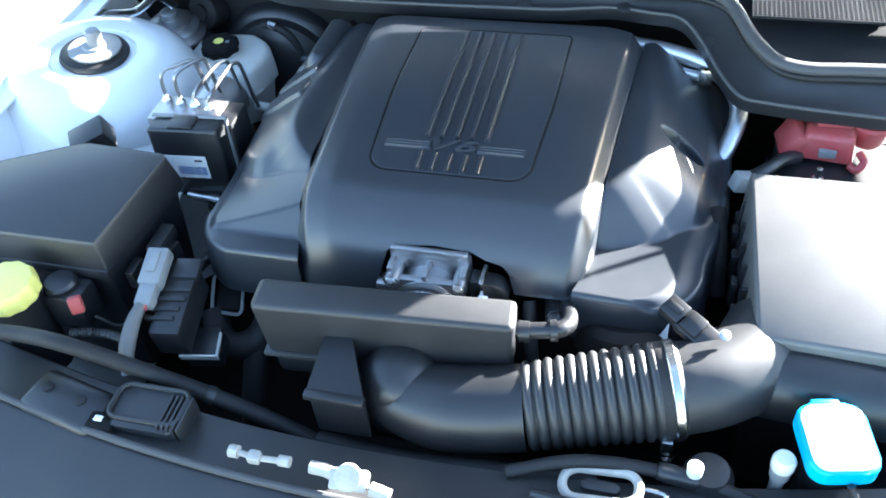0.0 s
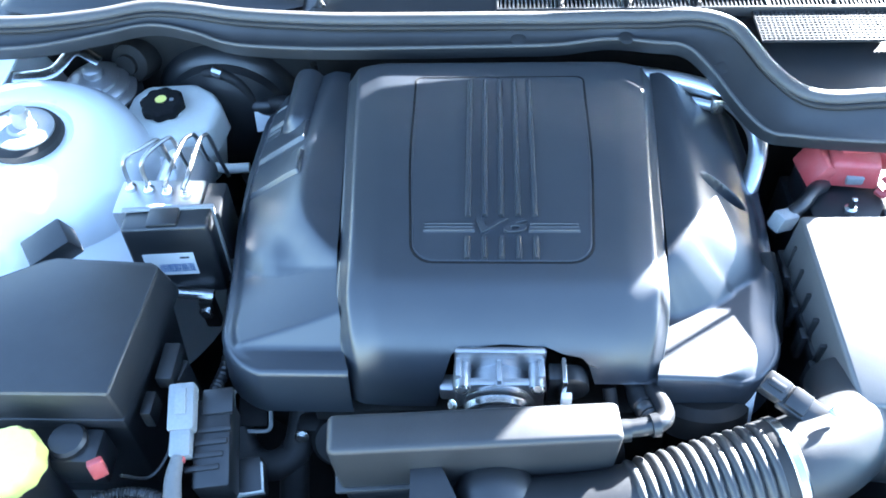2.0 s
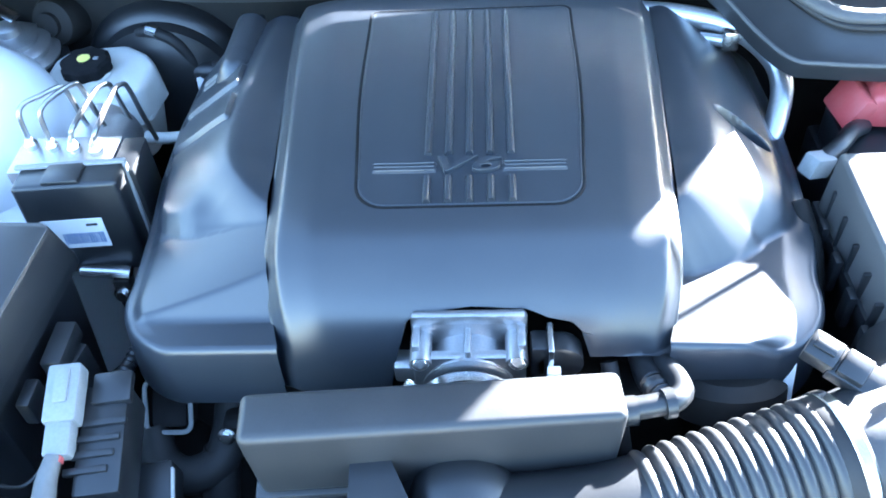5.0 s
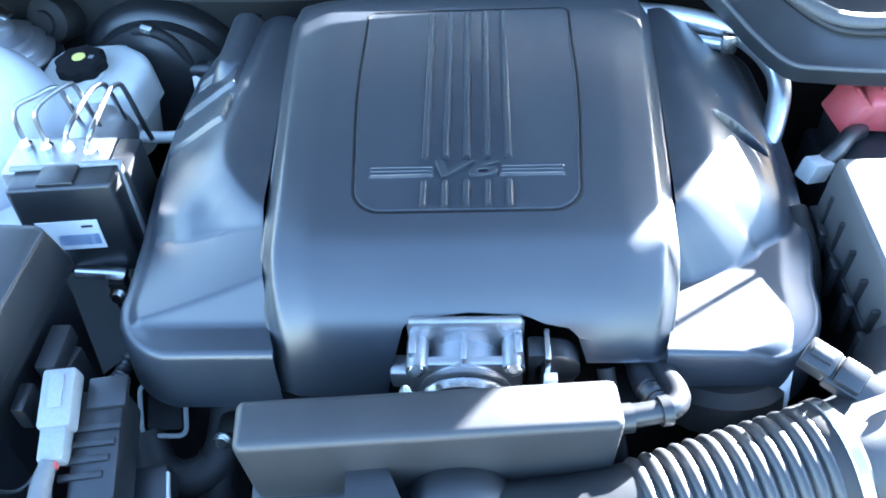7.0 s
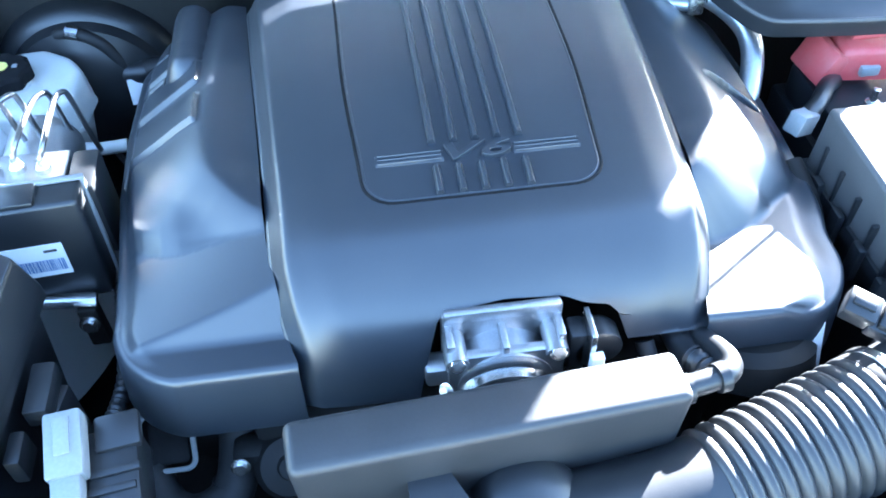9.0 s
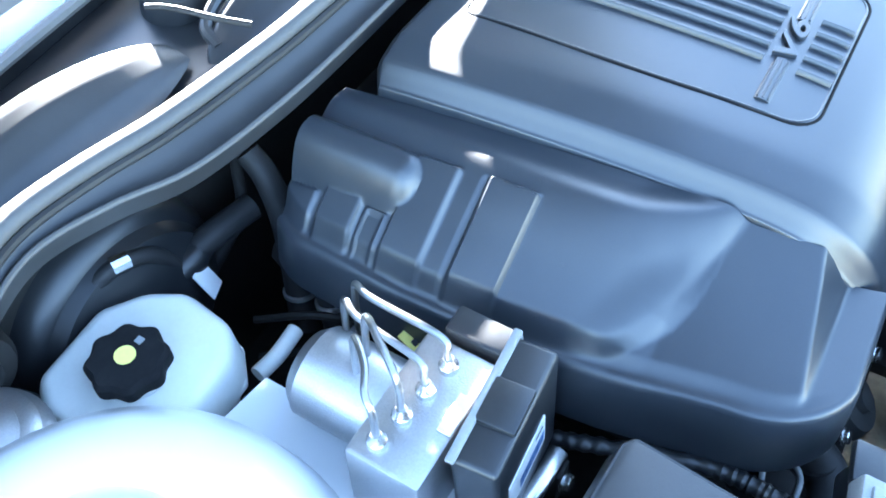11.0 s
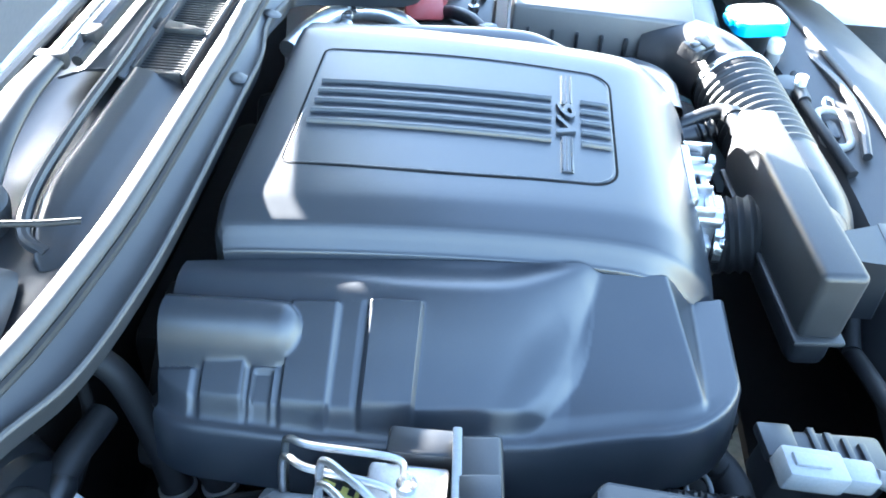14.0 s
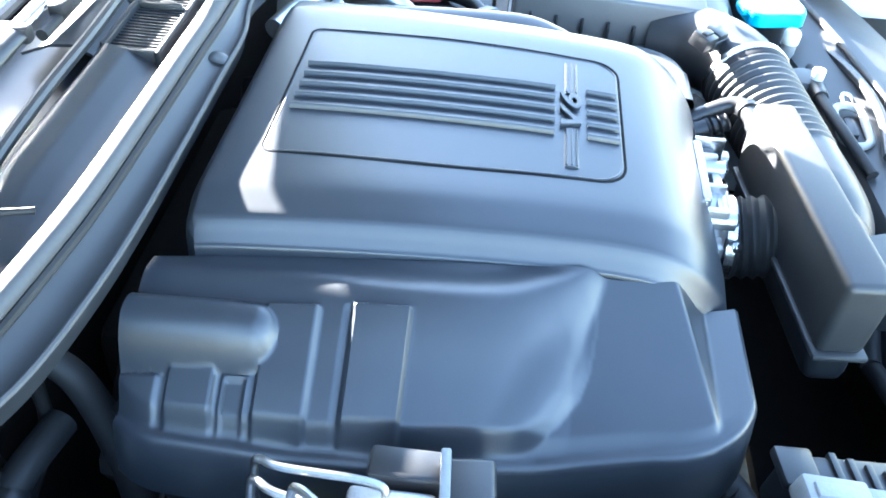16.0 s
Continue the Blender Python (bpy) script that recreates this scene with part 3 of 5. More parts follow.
intake = thing("intake_tube", (0.1, -0.28, -0.18), "matt black plastic intake tube with ribbed bellows", "air intake")
part("elbow", tube([(-0.040, -0.243, -0.150), (-0.036, -0.268, -0.140), (-0.008, -0.292, -0.134), (0.035, -0.301, -0.133), (0.085, -0.298, -0.131), (0.135, -0.289, -0.128)],
     lambda t: 0.040 + 0.008 * step(0.2, 0.6, t), seg=32, n=12), PLASTIC, intake)
part("elbow_hump", lathe([(0.046, -0.06), (0.045, -0.012), (0.041, 0.004), (0.033, 0.015), (0.021, 0.022), (0.009, 0.0245), (0, 0.025)], (-0.004, -0.286, -0.104), (0.25, -0.12, 1), 36), PLASTIC, intake)
AX0, AX1 = Vector((0.135, -0.288, -0.127)), Vector((0.276, -0.253, -0.111))
def bell(s):
    return 0.0052 * abs(math.sin(math.pi * s / 0.0122)) ** 0.7 - 0.0015
part("bellows", tube([AX0 + (AX1 - AX0) * k / 150 for k in range(151)], lambda t: 0.0455 + 0.004 * t, seg=40, smooth=False, wave=bell), DUSTY, intake, "ribbed black rubber bellows")
d = (AX1 - AX0).normalized()
part("collar", lathe([(0.052, 0), (0.053, 0.002), (0.053, 0.012), (0.051, 0.014)], AX1 - d * 0.004, d, 40), RUBBER, intake)
clamp = part("clamp", lathe([(0.0535, 0), (0.0545, 0.001), (0.0545, 0.009), (0.0535, 0.010)], AX1 + d * 0.0075, d, 48), STEEL, intake, "steel hose clamp band")
part("clamp_screw", place(box(-0.006, 0.006, -0.004, 0.004, -0.012, 0.012, 0.002), Matrix.Translation(AX1 + Vector((0.012, -0.050, -0.028)))), STEEL, clamp)
bolt(AX1 + Vector((0.013, -0.050, -0.044)), (0.1, -0.6, -0.7), 0.006, clamp, "screw_head")
# side snorkel
bm = prism([(-0.093, -0.270), (-0.062, -0.270), (-0.026, -0.345), (-0.091, -0.345)], -0.150, -0.098, 0.004)
for v in bm.verts:
    if v.co.z > -0.105:
        v.co.z = -0.080 + 0.09 * (v.co.y + 0.345) + 0.003
part("snorkel", bm, PLASTIC, intake)
part("snorkel_lip", place(box(-0.034, 0.034, -0.006, 0.006, -0.005, 0.004, 0.0025), pose(-0.0585, -0.347, -0.0795)), PLASTIC, intake)
part("snorkel_web", box(-0.062, -0.03, -0.31, -0.272, -0.15, -0.115, 0.008), PLASTIC, intake)
# breather joint beside the resonator
solid("breather_hose", join(tube([(0.112, -0.228, -0.074), (0.150, -0.222, -0.073), (0.166, -0.215, -0.074), (0.170, -0.195, -0.082), (0.160, -0.150, -0.105), (0.15, -0.10, -0.14)], 0.0095, 14),
      lathe([(0.012, 0), (0.012, 0.012)], (0.118, -0.228, -0.074), (1, 0.1, 0), 16), lathe([(0.012, 0), (0.0125, 0.008)], (0.152, -0.222, -0.073), (1, 0.2, 0), 16)), PLASTIC, "short black breather hose with clips", "hose")
solid("vacuum_hose", tube([(0.118, -0.16, -0.10), (0.122, -0.18, -0.12), (0.13, -0.21, -0.16), (0.14, -0.24, -0.24)], 0.008, 12), RUBBER, "thin black rubber vacuum hose", "hose")
solid("front_hose_coupling", join(tube([(0.146, -0.13, -0.10), (0.150, -0.165, -0.105), (0.154, -0.185, -0.10)], 0.013, 14), tube([(0.152, -0.182, -0.10), (0.158, -0.205, -0.09)], 0.011, 14, wave=lambda s: 0.0015 * math.sin(s * 900))), PLASTIC, "black ribbed hose coupling under the cover's front", "hose")
solid("oil_neck", join(box(0.175, 0.225, -0.150, -0.10, -0.13, -0.092, 0.012, 3)), OLIVE, "olive brown casting peeping under the cover", "casting")
solid("front_accessory", lathe([(0.05, 0), (0.055, 0.004), (0.055, 0.03), (0.045, 0.04), (0, 0.04)], (0.225, -0.16, -0.165), (0, 0.5, 1), 32), DARK, "dark round accessory housing below the cover", "engine part")
tagb = solid("dip_tag", place(box(-0.007, 0.007, -0.001, 0.001, -0.03, 0.02, 0.0005), pose(0.272, -0.166, -0.125, -20)), PAPER, "white tag with a printed code", "tag")

# ---- airbox ----
air = thing("airbox", (0.48, -0.08, -0.3), "dusty black plastic air filter box beside the engine", "airbox")
AB = [(0.366, -0.203), (0.62, -0.212), (0.66, -0.19), (0.66, 0.03), (0.64, 0.048), (0.357, 0.047)]
lid = prism(AB, -0.125, -0.054, 0.005, 3, grow=0.004)
for v in lid.verts:
    if v.co.z > -0.07:
        v.co.z += 0.060 * (v.co.y + 0.08)
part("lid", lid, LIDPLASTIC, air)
for k in range(7):
    y = -0.18 + 0.034 * k
    part("lid_rib", box(0.3535, 0.362, y - 0.002, y + 0.003, -0.125, -0.085 + 0.06 * (y + 0.08), 0.0015), PLASTIC, air)
part("lid_flange", prism([((x - 0.5) * 1.05 + 0.5, (y + 0.08) * 1.06 - 0.08) for x, y in AB], -0.132, -0.118, 0.003, 2), PLASTIC, air)
part("body", prism([((x - 0.5) * 0.99 + 0.5, (y + 0.08) * 1.0 - 0.08) for x, y in AB], -0.36, -0.132, 0.01, 3, grow=-0.02), PLASTIC, air)
part("shoulder", tube([(0.36, -0.205, -0.118), (0.43, -0.212, -0.118), (0.52, -0.215, -0.122), (0.62, -0.22, -0.13)], 0.045, 24), PLASTIC, air)
for k in range(5):
    y = 0.01 - 0.045 * k
    part("clip", box(0.345, 0.353, y - 0.008, y + 0.008, -0.15, -0.108, 0.002), PLASTIC, air)
neck = part("outlet_neck", tube([(0.282, -0.2505, -0.110), (0.305, -0.244, -0.108), (0.335, -0.228, -0.108), (0.37, -0.195, -0.112), (0.39, -0.15, -0.12)], lambda t: 0.049 + 0.003 * t, seg=36, n=12), DUSTY, air)
part("neck_bead", lathe([(0.0505, 0), (0.0525, 0.003), (0.0505, 0.006)], (0.290, -0.2485, -0.1095), d, 40), DUSTY, neck)
maf = thing("airflow_sensor", (0.31, -0.205, -0.06), "black airflow sensor with grey plug on the intake neck", "sensor")
MF = pose(0.312, -0.208, -0.064, 14, 8, -38)
part("body", place(join(box(-0.030, 0.022, -0.014, 0.014, -0.012, 0.004, 0.003), box(-0.024, -0.002, -0.012, 0.012, 0.002, 0.011, 0.002)), MF), PLASTIC, maf)
part("plug", place(join(box(-0.052, -0.026, -0.012, 0.012, -0.008, 0.010, 0.002), box(-0.048, -0.03, -0.004, 0.004, 0.009, 0.013, 0.001)), MF), PLASTIC, maf)
part("flange", place(box(-0.006, 0.036, -0.017, 0.017, -0.018, -0.010, 0.003), MF), DUSTY, maf)
bolt((0.333, -0.214, -0.052), (0.2, -0.3, 1), 0.0045, maf)

# ---- washer filler, posts and loops by the front ----
wash = thing("washer_filler", (0.445, -0.30, -0.2), "washer filler with bright blue hinged cap", "washer filler")
def round_rect(cx, cy, hx, hy, r, n=6):
    pts = []
    for sx, sy, a0 in ((1, 1, 0), (-1, 1, 90), (-1, -1, 180), (1, -1, 270)):
        for i in range(n + 1):
            a = radians(a0 + 90 * i / n)
            pts.append((cx + sx * (hx - r) + r * math.cos(a), cy + sy * (hy - r) + r * math.sin(a)))
    return pts
WM = pose(0.443, -0.302, -0.085, 0, 0, 12)
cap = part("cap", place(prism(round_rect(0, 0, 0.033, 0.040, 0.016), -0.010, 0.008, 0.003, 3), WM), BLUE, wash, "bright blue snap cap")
# a paler plate over the top of the blue cap
part("cap_top", place(prism(round_rect(0, 0, 0.0295, 0.0365, 0.014), 0.006, 0.0105, 0.002, 2), WM), TANK, cap, "pale cap top")
part("cap_tab", place(box(-0.014, 0.014, 0.038, 0.047, -0.002, 0.006, 0.002), WM), BLUE, cap)
part("neck", lathe([(0.024, -0.1), (0.024, 0.0)], (0.443, -0.302, -0.095), (0, 0, 1), 28), PLASTIC, wash)
solid("filler_strap", tube([(0.455, -0.345, -0.09), (0.462, -0.352, -0.11), (0.455, -0.345, -0.15)], 0.004, 8), PLASTIC, "thin black strap below the filler cap", "strap")
dip = thing("drain_stub", (0.397, -0.325, -0.2), "small clear capped stub beside the washer filler", "stub")
part("stem", lathe([(0.007, -0.1), (0.007, -0.02), (0.010, -0.012), (0.010, 0.004)], (0.397, -0.325, -0.11), (0, 0, 1), 18), GREY, dip)
part("cap", lathe([(0.0105, 0), (0.0115, 0.002), (0.0115, 0.014), (0.009, 0.018), (0, 0.0185)], (0.397, -0.325, -0.108), (0, 0, 1), 18), TANK, dip)
pump = thing("round_valve", (0.325, -0.325, -0.2), "round dark valve with a pale cap", "valve")
part("body", lathe([(0.024, -0.04), (0.026, -0.03), (0.026, 0.0), (0.02, 0.012), (0, 0.014)], (0.330, -0.335, -0.13), (0, 0, 1), 24), PLASTIC, pump)
part("cap", lathe([(0.008, 0), (0.008, 0.012), (0, 0.013)], (0.315, -0.345, -0.112), (0, 0, 1), 14), TANK, pump)
loop = thing("hook_loop", (0.225, -0.37, -0.13), "dusty oval hook loop on the front panel, coloured pale as if sunlit", "loop")
# the loop's pale colour stands in for sun falling on dusty plastic
part("loop", tube([(p[0], p[1], -0.122 + 0.1 * (p[0] - 0.225)) for p in round_rect(0.226, -0.371, 0.038, 0.017, 0.016)], 0.005, 10, smooth=False, closed=True), CHALK, loop)
part("inner_plate", prism(round_rect(0.226, -0.371, 0.020, 0.006, 0.0055), -0.132, -0.122, 0.002, 2), DUSTY, loop)
part("bracket", tube([(0.262, -0.368, -0.12), (0.288, -0.372, -0.118), (0.290, -0.382, -0.118), (0.284, -0.39, -0.13)], 0.003, 8), STEEL, loop)

# ---- front panel ----
rows = []
for i in range(41):
    x = -0.66 + 1.32 * i / 40
    bow = 0.10 * (x / 0.66) ** 2
    rows.append([Vector((x, y + bow, z)) for y, z in ((-0.352, -0.20), (-0.362, -0.150), (-0.372, -0.132), (-0.40, -0.126), (-0.426, -0.122), (-0.436, -0.118), (-0.452, -0.117), (-0.50, -0.128), (-0.56, -0.15), (-0.64, -0.20), (-0.68, -0.32))])
solid("front_panel", sheet(rows, 0.004), DUSTY, "dusty black plastic radiator panel across the front", "front panel", kind="structure")
solid("front_seal", tube([(x, -0.441 + 0.10 * (x / 0.66) ** 2, -0.114) for x in [-0.6 + 0.1 * k for k in range(13)]], 0.0045, 10), SEAL, "grey rubber sealing strip along the front panel", "seal", kind="structure")
latch = thing("hood_latch", (-0.02, -0.43, -0.11), "dusty steel hood latch fittings on the front panel", "latch")
part("plate", place(join(box(-0.020, 0.020, -0.010, 0.012, -0.006, 0.006, 0.003), lathe([(0.014, 0), (0.014, 0.006), (0.006, 0.008)], (0, 0.004, 0.004), (0, -0.3, 1), 20)), pose(-0.018, -0.428, -0.098, 25, 0, 4)), CHALK, latch)
part("pin", tube([(-0.062, -0.420, -0.098), (-0.045, -0.421, -0.098), (-0.030, -0.425, -0.098)], 0.007, 10), CHALK, latch)
part("pin", tube([(0.006, -0.432, -0.098), (0.020, -0.434, -0.100), (0.026, -0.435, -0.101)], 0.0075, 10), CHALK, latch)
part("cable_end", tube([(-0.153, -0.418, -0.098), (-0.143, -0.418, -0.098)], 0.007, 10), CHALK, latch)
part("cable", tube([(-0.143, -0.418, -0.099), (-0.12, -0.419, -0.101), (-0.09, -0.418, -0.100)], 0.0035, 8), CHALK, latch)
part("cable_joint", box(-0.132, -0.118, -0.426, -0.413, -0.106, -0.094, 0.003), CHALK, latch)
part("cable_end", tube([(-0.098, -0.418, -0.100), (-0.086, -0.418, -0.100)], 0.006, 10), CHALK, latch)
mount = thing("radiator_mount", (-0.27, -0.375, -0.15), "dusty black ribbed radiator mount on the front panel", "mount")
part("base", prism(round_rect(-0.272, -0.382, 0.042, 0.026, 0.01), -0.15, -0.108, 0.004), DUSTY, mount)
for k in range(5):
    part("rib", box(-0.250 + 0.006 * k, -0.247 + 0.006 * k, -0.405, -0.36, -0.128, -0.103, 0.001), DUSTY, mount)
part("rim", tube([(p[0], p[1], -0.106) for p in round_rect(-0.272, -0.376, 0.043, 0.022, 0.012)], 0.003, 8, smooth=False, closed=True), DUSTY, mount)
mp = thing("mount_pad", (-0.375, -0.385, -0.14), "black plastic pad with two plugs on the front panel", "pad")
PM = pose(-0.375, -0.385, -0.120, 0, 0, -12)
part("pad", place(box(-0.055, 0.055, -0.03, 0.03, -0.02, 0.012, 0.012, 3), PM), PLASTIC, mp)
for u in (-0.03, 0.02):
    part("plug", place(lathe([(0.007, 0), (0.007, 0.003), (0.004, 0.004), (0, 0.004)], (u, 0.004, 0.011), (0, 0, 1), 14), PM), RUBBER, mp)
sq = thing("latch_switch", (-0.32, -0.405, -0.12), "small black switch with a white mark", "switch")
part("body", box(-0.335, -0.303, -0.415, -0.393, -0.135, -0.108, 0.003), GROOVE, sq)
part("mark", box(-0.326, -0.316, -0.407, -0.4, -0.108, -0.1055, 0.0008), PAPER, sq)

# ---- fuse box and things by it ----
fuse = thing("fuse_box", (-0.5, -0.12, -0.25), "black plastic fuse box with a closed lid", "fuse box")
FB = [(-0.409, -0.212), (-0.396, -0.043), (-0.404, -0.036), (-0.520, -0.029), (-0.534, -0.033), (-0.640, -0.090), (-0.640, -0.200), (-0.628, -0.212)]
part("lid", prism(FB, -0.078, -0.038, 0.0035, 3, grow=0.010), PLASTIC, fuse)
part("lid_skirt", prism([((x + 0.52) * 1.07 - 0.52, (y + 0.11) * 1.09 - 0.11) for x, y in FB], -0.092, -0.078, 0.003, 2), PLASTIC, fuse)
part("tray", prism([((x + 0.52) * 1.0 - 0.52, (y + 0.11) * 1.0 - 0.11) for x, y in FB], -0.30, -0.092, 0.004, 2, grow=-0.02), PLASTIC, fuse)
part("lid_bead", tube([(p[0], p[1], -0.0395) for p in [((x + 0.52) * 0.985 - 0.52, (y + 0.11) * 0.98 - 0.11) for x, y in FB]], 0.0016, 6, smooth=False, closed=True), PLASTIC, fuse)
part("latch", box(-0.392, -0.372, -0.155, -0.105, -0.122, -0.100, 0.003), DUSTY, fuse)
part("latch", box(-0.398, -0.385, -0.20, -0.17, -0.13, -0.10, 0.003), PLASTIC, fuse)
solid("fuse_bracket", place(box(-0.014, 0.014, -0.004, 0.004, -0.06, 0.03, 0.002), pose(-0.372, -0.13, -0.150, 0, 0, 78)), DUSTY, "dusty black bracket on the fuse box", "bracket")
solid("corner_block", place(box(-0.028, 0.028, -0.02, 0.02, -0.02, 0.016, 0.003), pose(-0.552, 0.012, -0.066, 12, -18, 30)), PLASTIC, "black plastic block behind the fuse box", "bracket")

res = thing("coolant_filler", (-0.504, -0.276, -0.2), "coolant filler with grimy yellow cap", "coolant filler")
part("neck", lathe([(0.030, -0.13), (0.030, -0.02), (0.034, -0.018), (0.034, -0.006)], (-0.504, -0.276, -0.075), (0, 0, 1), 30), PLASTIC, res)
part("cap", lathe([(0.035, 0), (0.0375, 0.003), (0.0375, 0.020), (0.034, 0.026), (0.02, 0.0285), (0, 0.029)], (-0.504, -0.276, -0.080), (0, 0, 1), 60, lobes=12, depth=0.03), YELLOW, res, "yellow ribbed cap")
sens = thing("relay_plug", (-0.43, -0.245, -0.1), "black round-topped plug with a red lock tab", "plug")
part("body", box(-0.484, -0.426, -0.262, -0.222, -0.145, -0.092, 0.004), PLASTIC, sens)
part("top", lathe([(0.021, 0), (0.021, 0.006), (0.018, 0.010), (0, 0.011)], (-0.460, -0.240, -0.092), (0, 0, 1), 24), PLASTIC, sens)
part("lock_tab", place(box(-0.008, 0.008, -0.005, 0.005, -0.012, 0.010, 0.002), pose(-0.417, -0.272, -0.083, -15, 0, 30)), RED, sens, "red lock tab")

plug = thing("grey_plug", (-0.338, -0.23, -0.1), "pale grey wiring plug with taped loom", "plug")
GP = Matrix.Translation((-0.340, -0.212, -0.076)) @ pose(0, 0, 0, 12, 0, 7)
part("housing", place(join(box(-0.014, 0.014, -0.020, 0.032, -0.013, 0.008, 0.003), box(-0.011, 0.011, -0.048, -0.018, -0.012, 0.006, 0.003)), GP), GREY, plug)
part("latch", place(box(-0.006, 0.006, -0.004, 0.026, 0.007, 0.011, 0.0015), GP), GREY, plug)
part("seal", place(box(-0.005, 0.005, -0.053, -0.046, -0.004, 0.004, 0.001), GP), RED, plug, "small red wire seal")
part("loom", tube([(-0.336, -0.258, -0.084), (-0.338, -0.282, -0.092), (-0.334, -0.312, -0.104), (-0.33, -0.332, -0.125)], lambda t: 0.0065 + 0.003 * math.sin(3 * t), 12), TAPE, plug)
conn = thing("black_plug_block", (-0.308, -0.24, -0.16), "black multi-way plug block with ribs", "plug")
part("body", place(box(-0.020, 0.020, -0.050, 0.050, -0.05, 0.0, 0.005), pose(-0.308, -0.235, -0.094, 8, 0, 8)), PLASTIC, conn)
for k in range(4):
    part("rib", place(box(-0.018, 0.018, -0.003, 0.003, -0.002, 0.004, 0.001), pose(-0.307 - 0.002 * k, -0.222 - 0.014 * k, -0.093 - 0.002 * k, 8, 0, 8)), PLASTIC, conn)
part("cap", place(box(-0.017, 0.017, 0.0, 0.03, -0.004, 0.006, 0.003), pose(-0.306, -0.205, -0.092, 8, 0, 8)), PLASTIC, conn)
low = thing("white_edged_plug", (-0.29, -0.24, -0.2), "black plug with a white retainer edge", "plug")
part("body", place(box(-0.024, 0.024, -0.02, 0.02, -0.04, 0.0, 0.004), pose(-0.292, -0.238, -0.168, 14, 0, 10)), PLASTIC, low)
part("retainer", place(join(box(-0.025, 0.025, -0.0225, -0.0195, -0.011, 0.001, 0.001), box(0.0225, 0.025, -0.021, 0.012, -0.006, 0.001, 0.001)), pose(-0.292, -0.238, -0.168, 14, 0, 10)), TANK, low)
coil = thing("hose_clip", (-0.296, -0.14, -0.19), "black hose end with a flat ring clip", "clip")
part("ring", tube([(p[0], -0.150 + 0.65 * (p[1] + 0.14), -0.178 + 0.75 * (p[1] + 0.14)) for p in round_rect(-0.296, -0.14, 0.022, 0.026, 0.009)], 0.0025, 8, smooth=False, closed=True), GREY, coil)
part("core", place(box(-0.018, 0.018, -0.02, 0.02, -0.03, 0.006, 0.005), pose(-0.296, -0.145, -0.185, 40)), GROOVE, coil)
solid("coolant_hose", tube([(-0.318, -0.160, -0.205), (-0.302, -0.188, -0.222), (-0.275, -0.198, -0.225), (-0.247, -0.185, -0.218), (-0.237, -0.155, -0.20), (-0.236, -0.11, -0.17)], 0.0185, 18), RUBBER, "thick black rubber coolant hose bent under the cover", "hose")
solid("lower_hose", tube([(-0.245, -0.175, -0.21), (-0.25, -0.21, -0.26), (-0.255, -0.25, -0.34), (-0.26, -0.28, -0.45)], 0.018, 16), RUBBER, "black rubber hose going down beside the engine", "hose")
fh = thing("front_hose", (-0.3, -0.335, -0.12), "long black rubber hose across the front of the engine", "hose")
part("hose", tube([(-0.50, -0.335, -0.075), (-0.44, -0.338, -0.066), (-0.378, -0.345, -0.062), (-0.30, -0.335, -0.105), (-0.22, -0.33, -0.145), (-0.13, -0.335, -0.18), (-0.05, -0.345, -0.22)], 0.0095, 14), RUBBER, fh)
part("clip", lathe([(0.0108, 0), (0.0112, 0.002), (0.0112, 0.008), (0.0108, 0.010)], (-0.232, -0.3305, -0.139), (0.8, 0.05, -0.4), 16), PLASTIC, fh)
solid("front_hose_low", tube([(-0.10, -0.335, -0.19), (0.0, -0.35, -0.175), (0.12, -0.35, -0.165), (0.22, -0.34, -0.17)], 0.010, 12), RUBBER, "black rubber hose low behind the front panel", "hose")
def loom(points, r, label):
    return solid("wiring_loom", tube(points, r, 12, 24, wave=lambda s: 0.0009 * math.sin(s * 2 * math.pi / 0.0042)), PLASTIC, label, "wiring loom", "looms")
loom([(-0.335, -0.215, -0.14), (-0.335, -0.16, -0.14), (-0.33, -0.10, -0.15), (-0.345, -0.02, -0.17), (-0.36, 0.05, -0.19)], 0.007, "corrugated black wiring loom beside the engine")
loom([(-0.43, -0.29, -0.12), (-0.40, -0.28, -0.125), (-0.365, -0.285, -0.12), (-0.345, -0.30, -0.115)], 0.006, "corrugated black wiring loom by the grey plug")
solid("relay_wire", tube([(-0.40, -0.27, -0.105), (-0.38, -0.26, -0.13), (-0.362, -0.24, -0.12), (-0.36, -0.21, -0.11)], 0.002, 8), PLASTIC, "thin black wire by the fuse box", "wire")
wp = thing("water_pump", (-0.19, -0.18, -0.2), "grimy aluminium pump housing under the cover's corner", "pump")
part("housing", join(lathe([(0.030, 0), (0.032, 0.01), (0.026, 0.022), (0.012, 0.024), (0.01, 0.03), (0, 0.031)], (-0.192, -0.172, -0.200), (0.1, -0.6, 0.7), 28), box(-0.24, -0.15, -0.178, -0.15, -0.22, -0.175, 0.008)), DARK, wp)
bolt((-0.232, -0.182, -0.180), (0, -1, 0.5), 0.006, wp)
bolt((-0.150, -0.182, -0.165), (0, -1, 0.5), 0.006, wp)

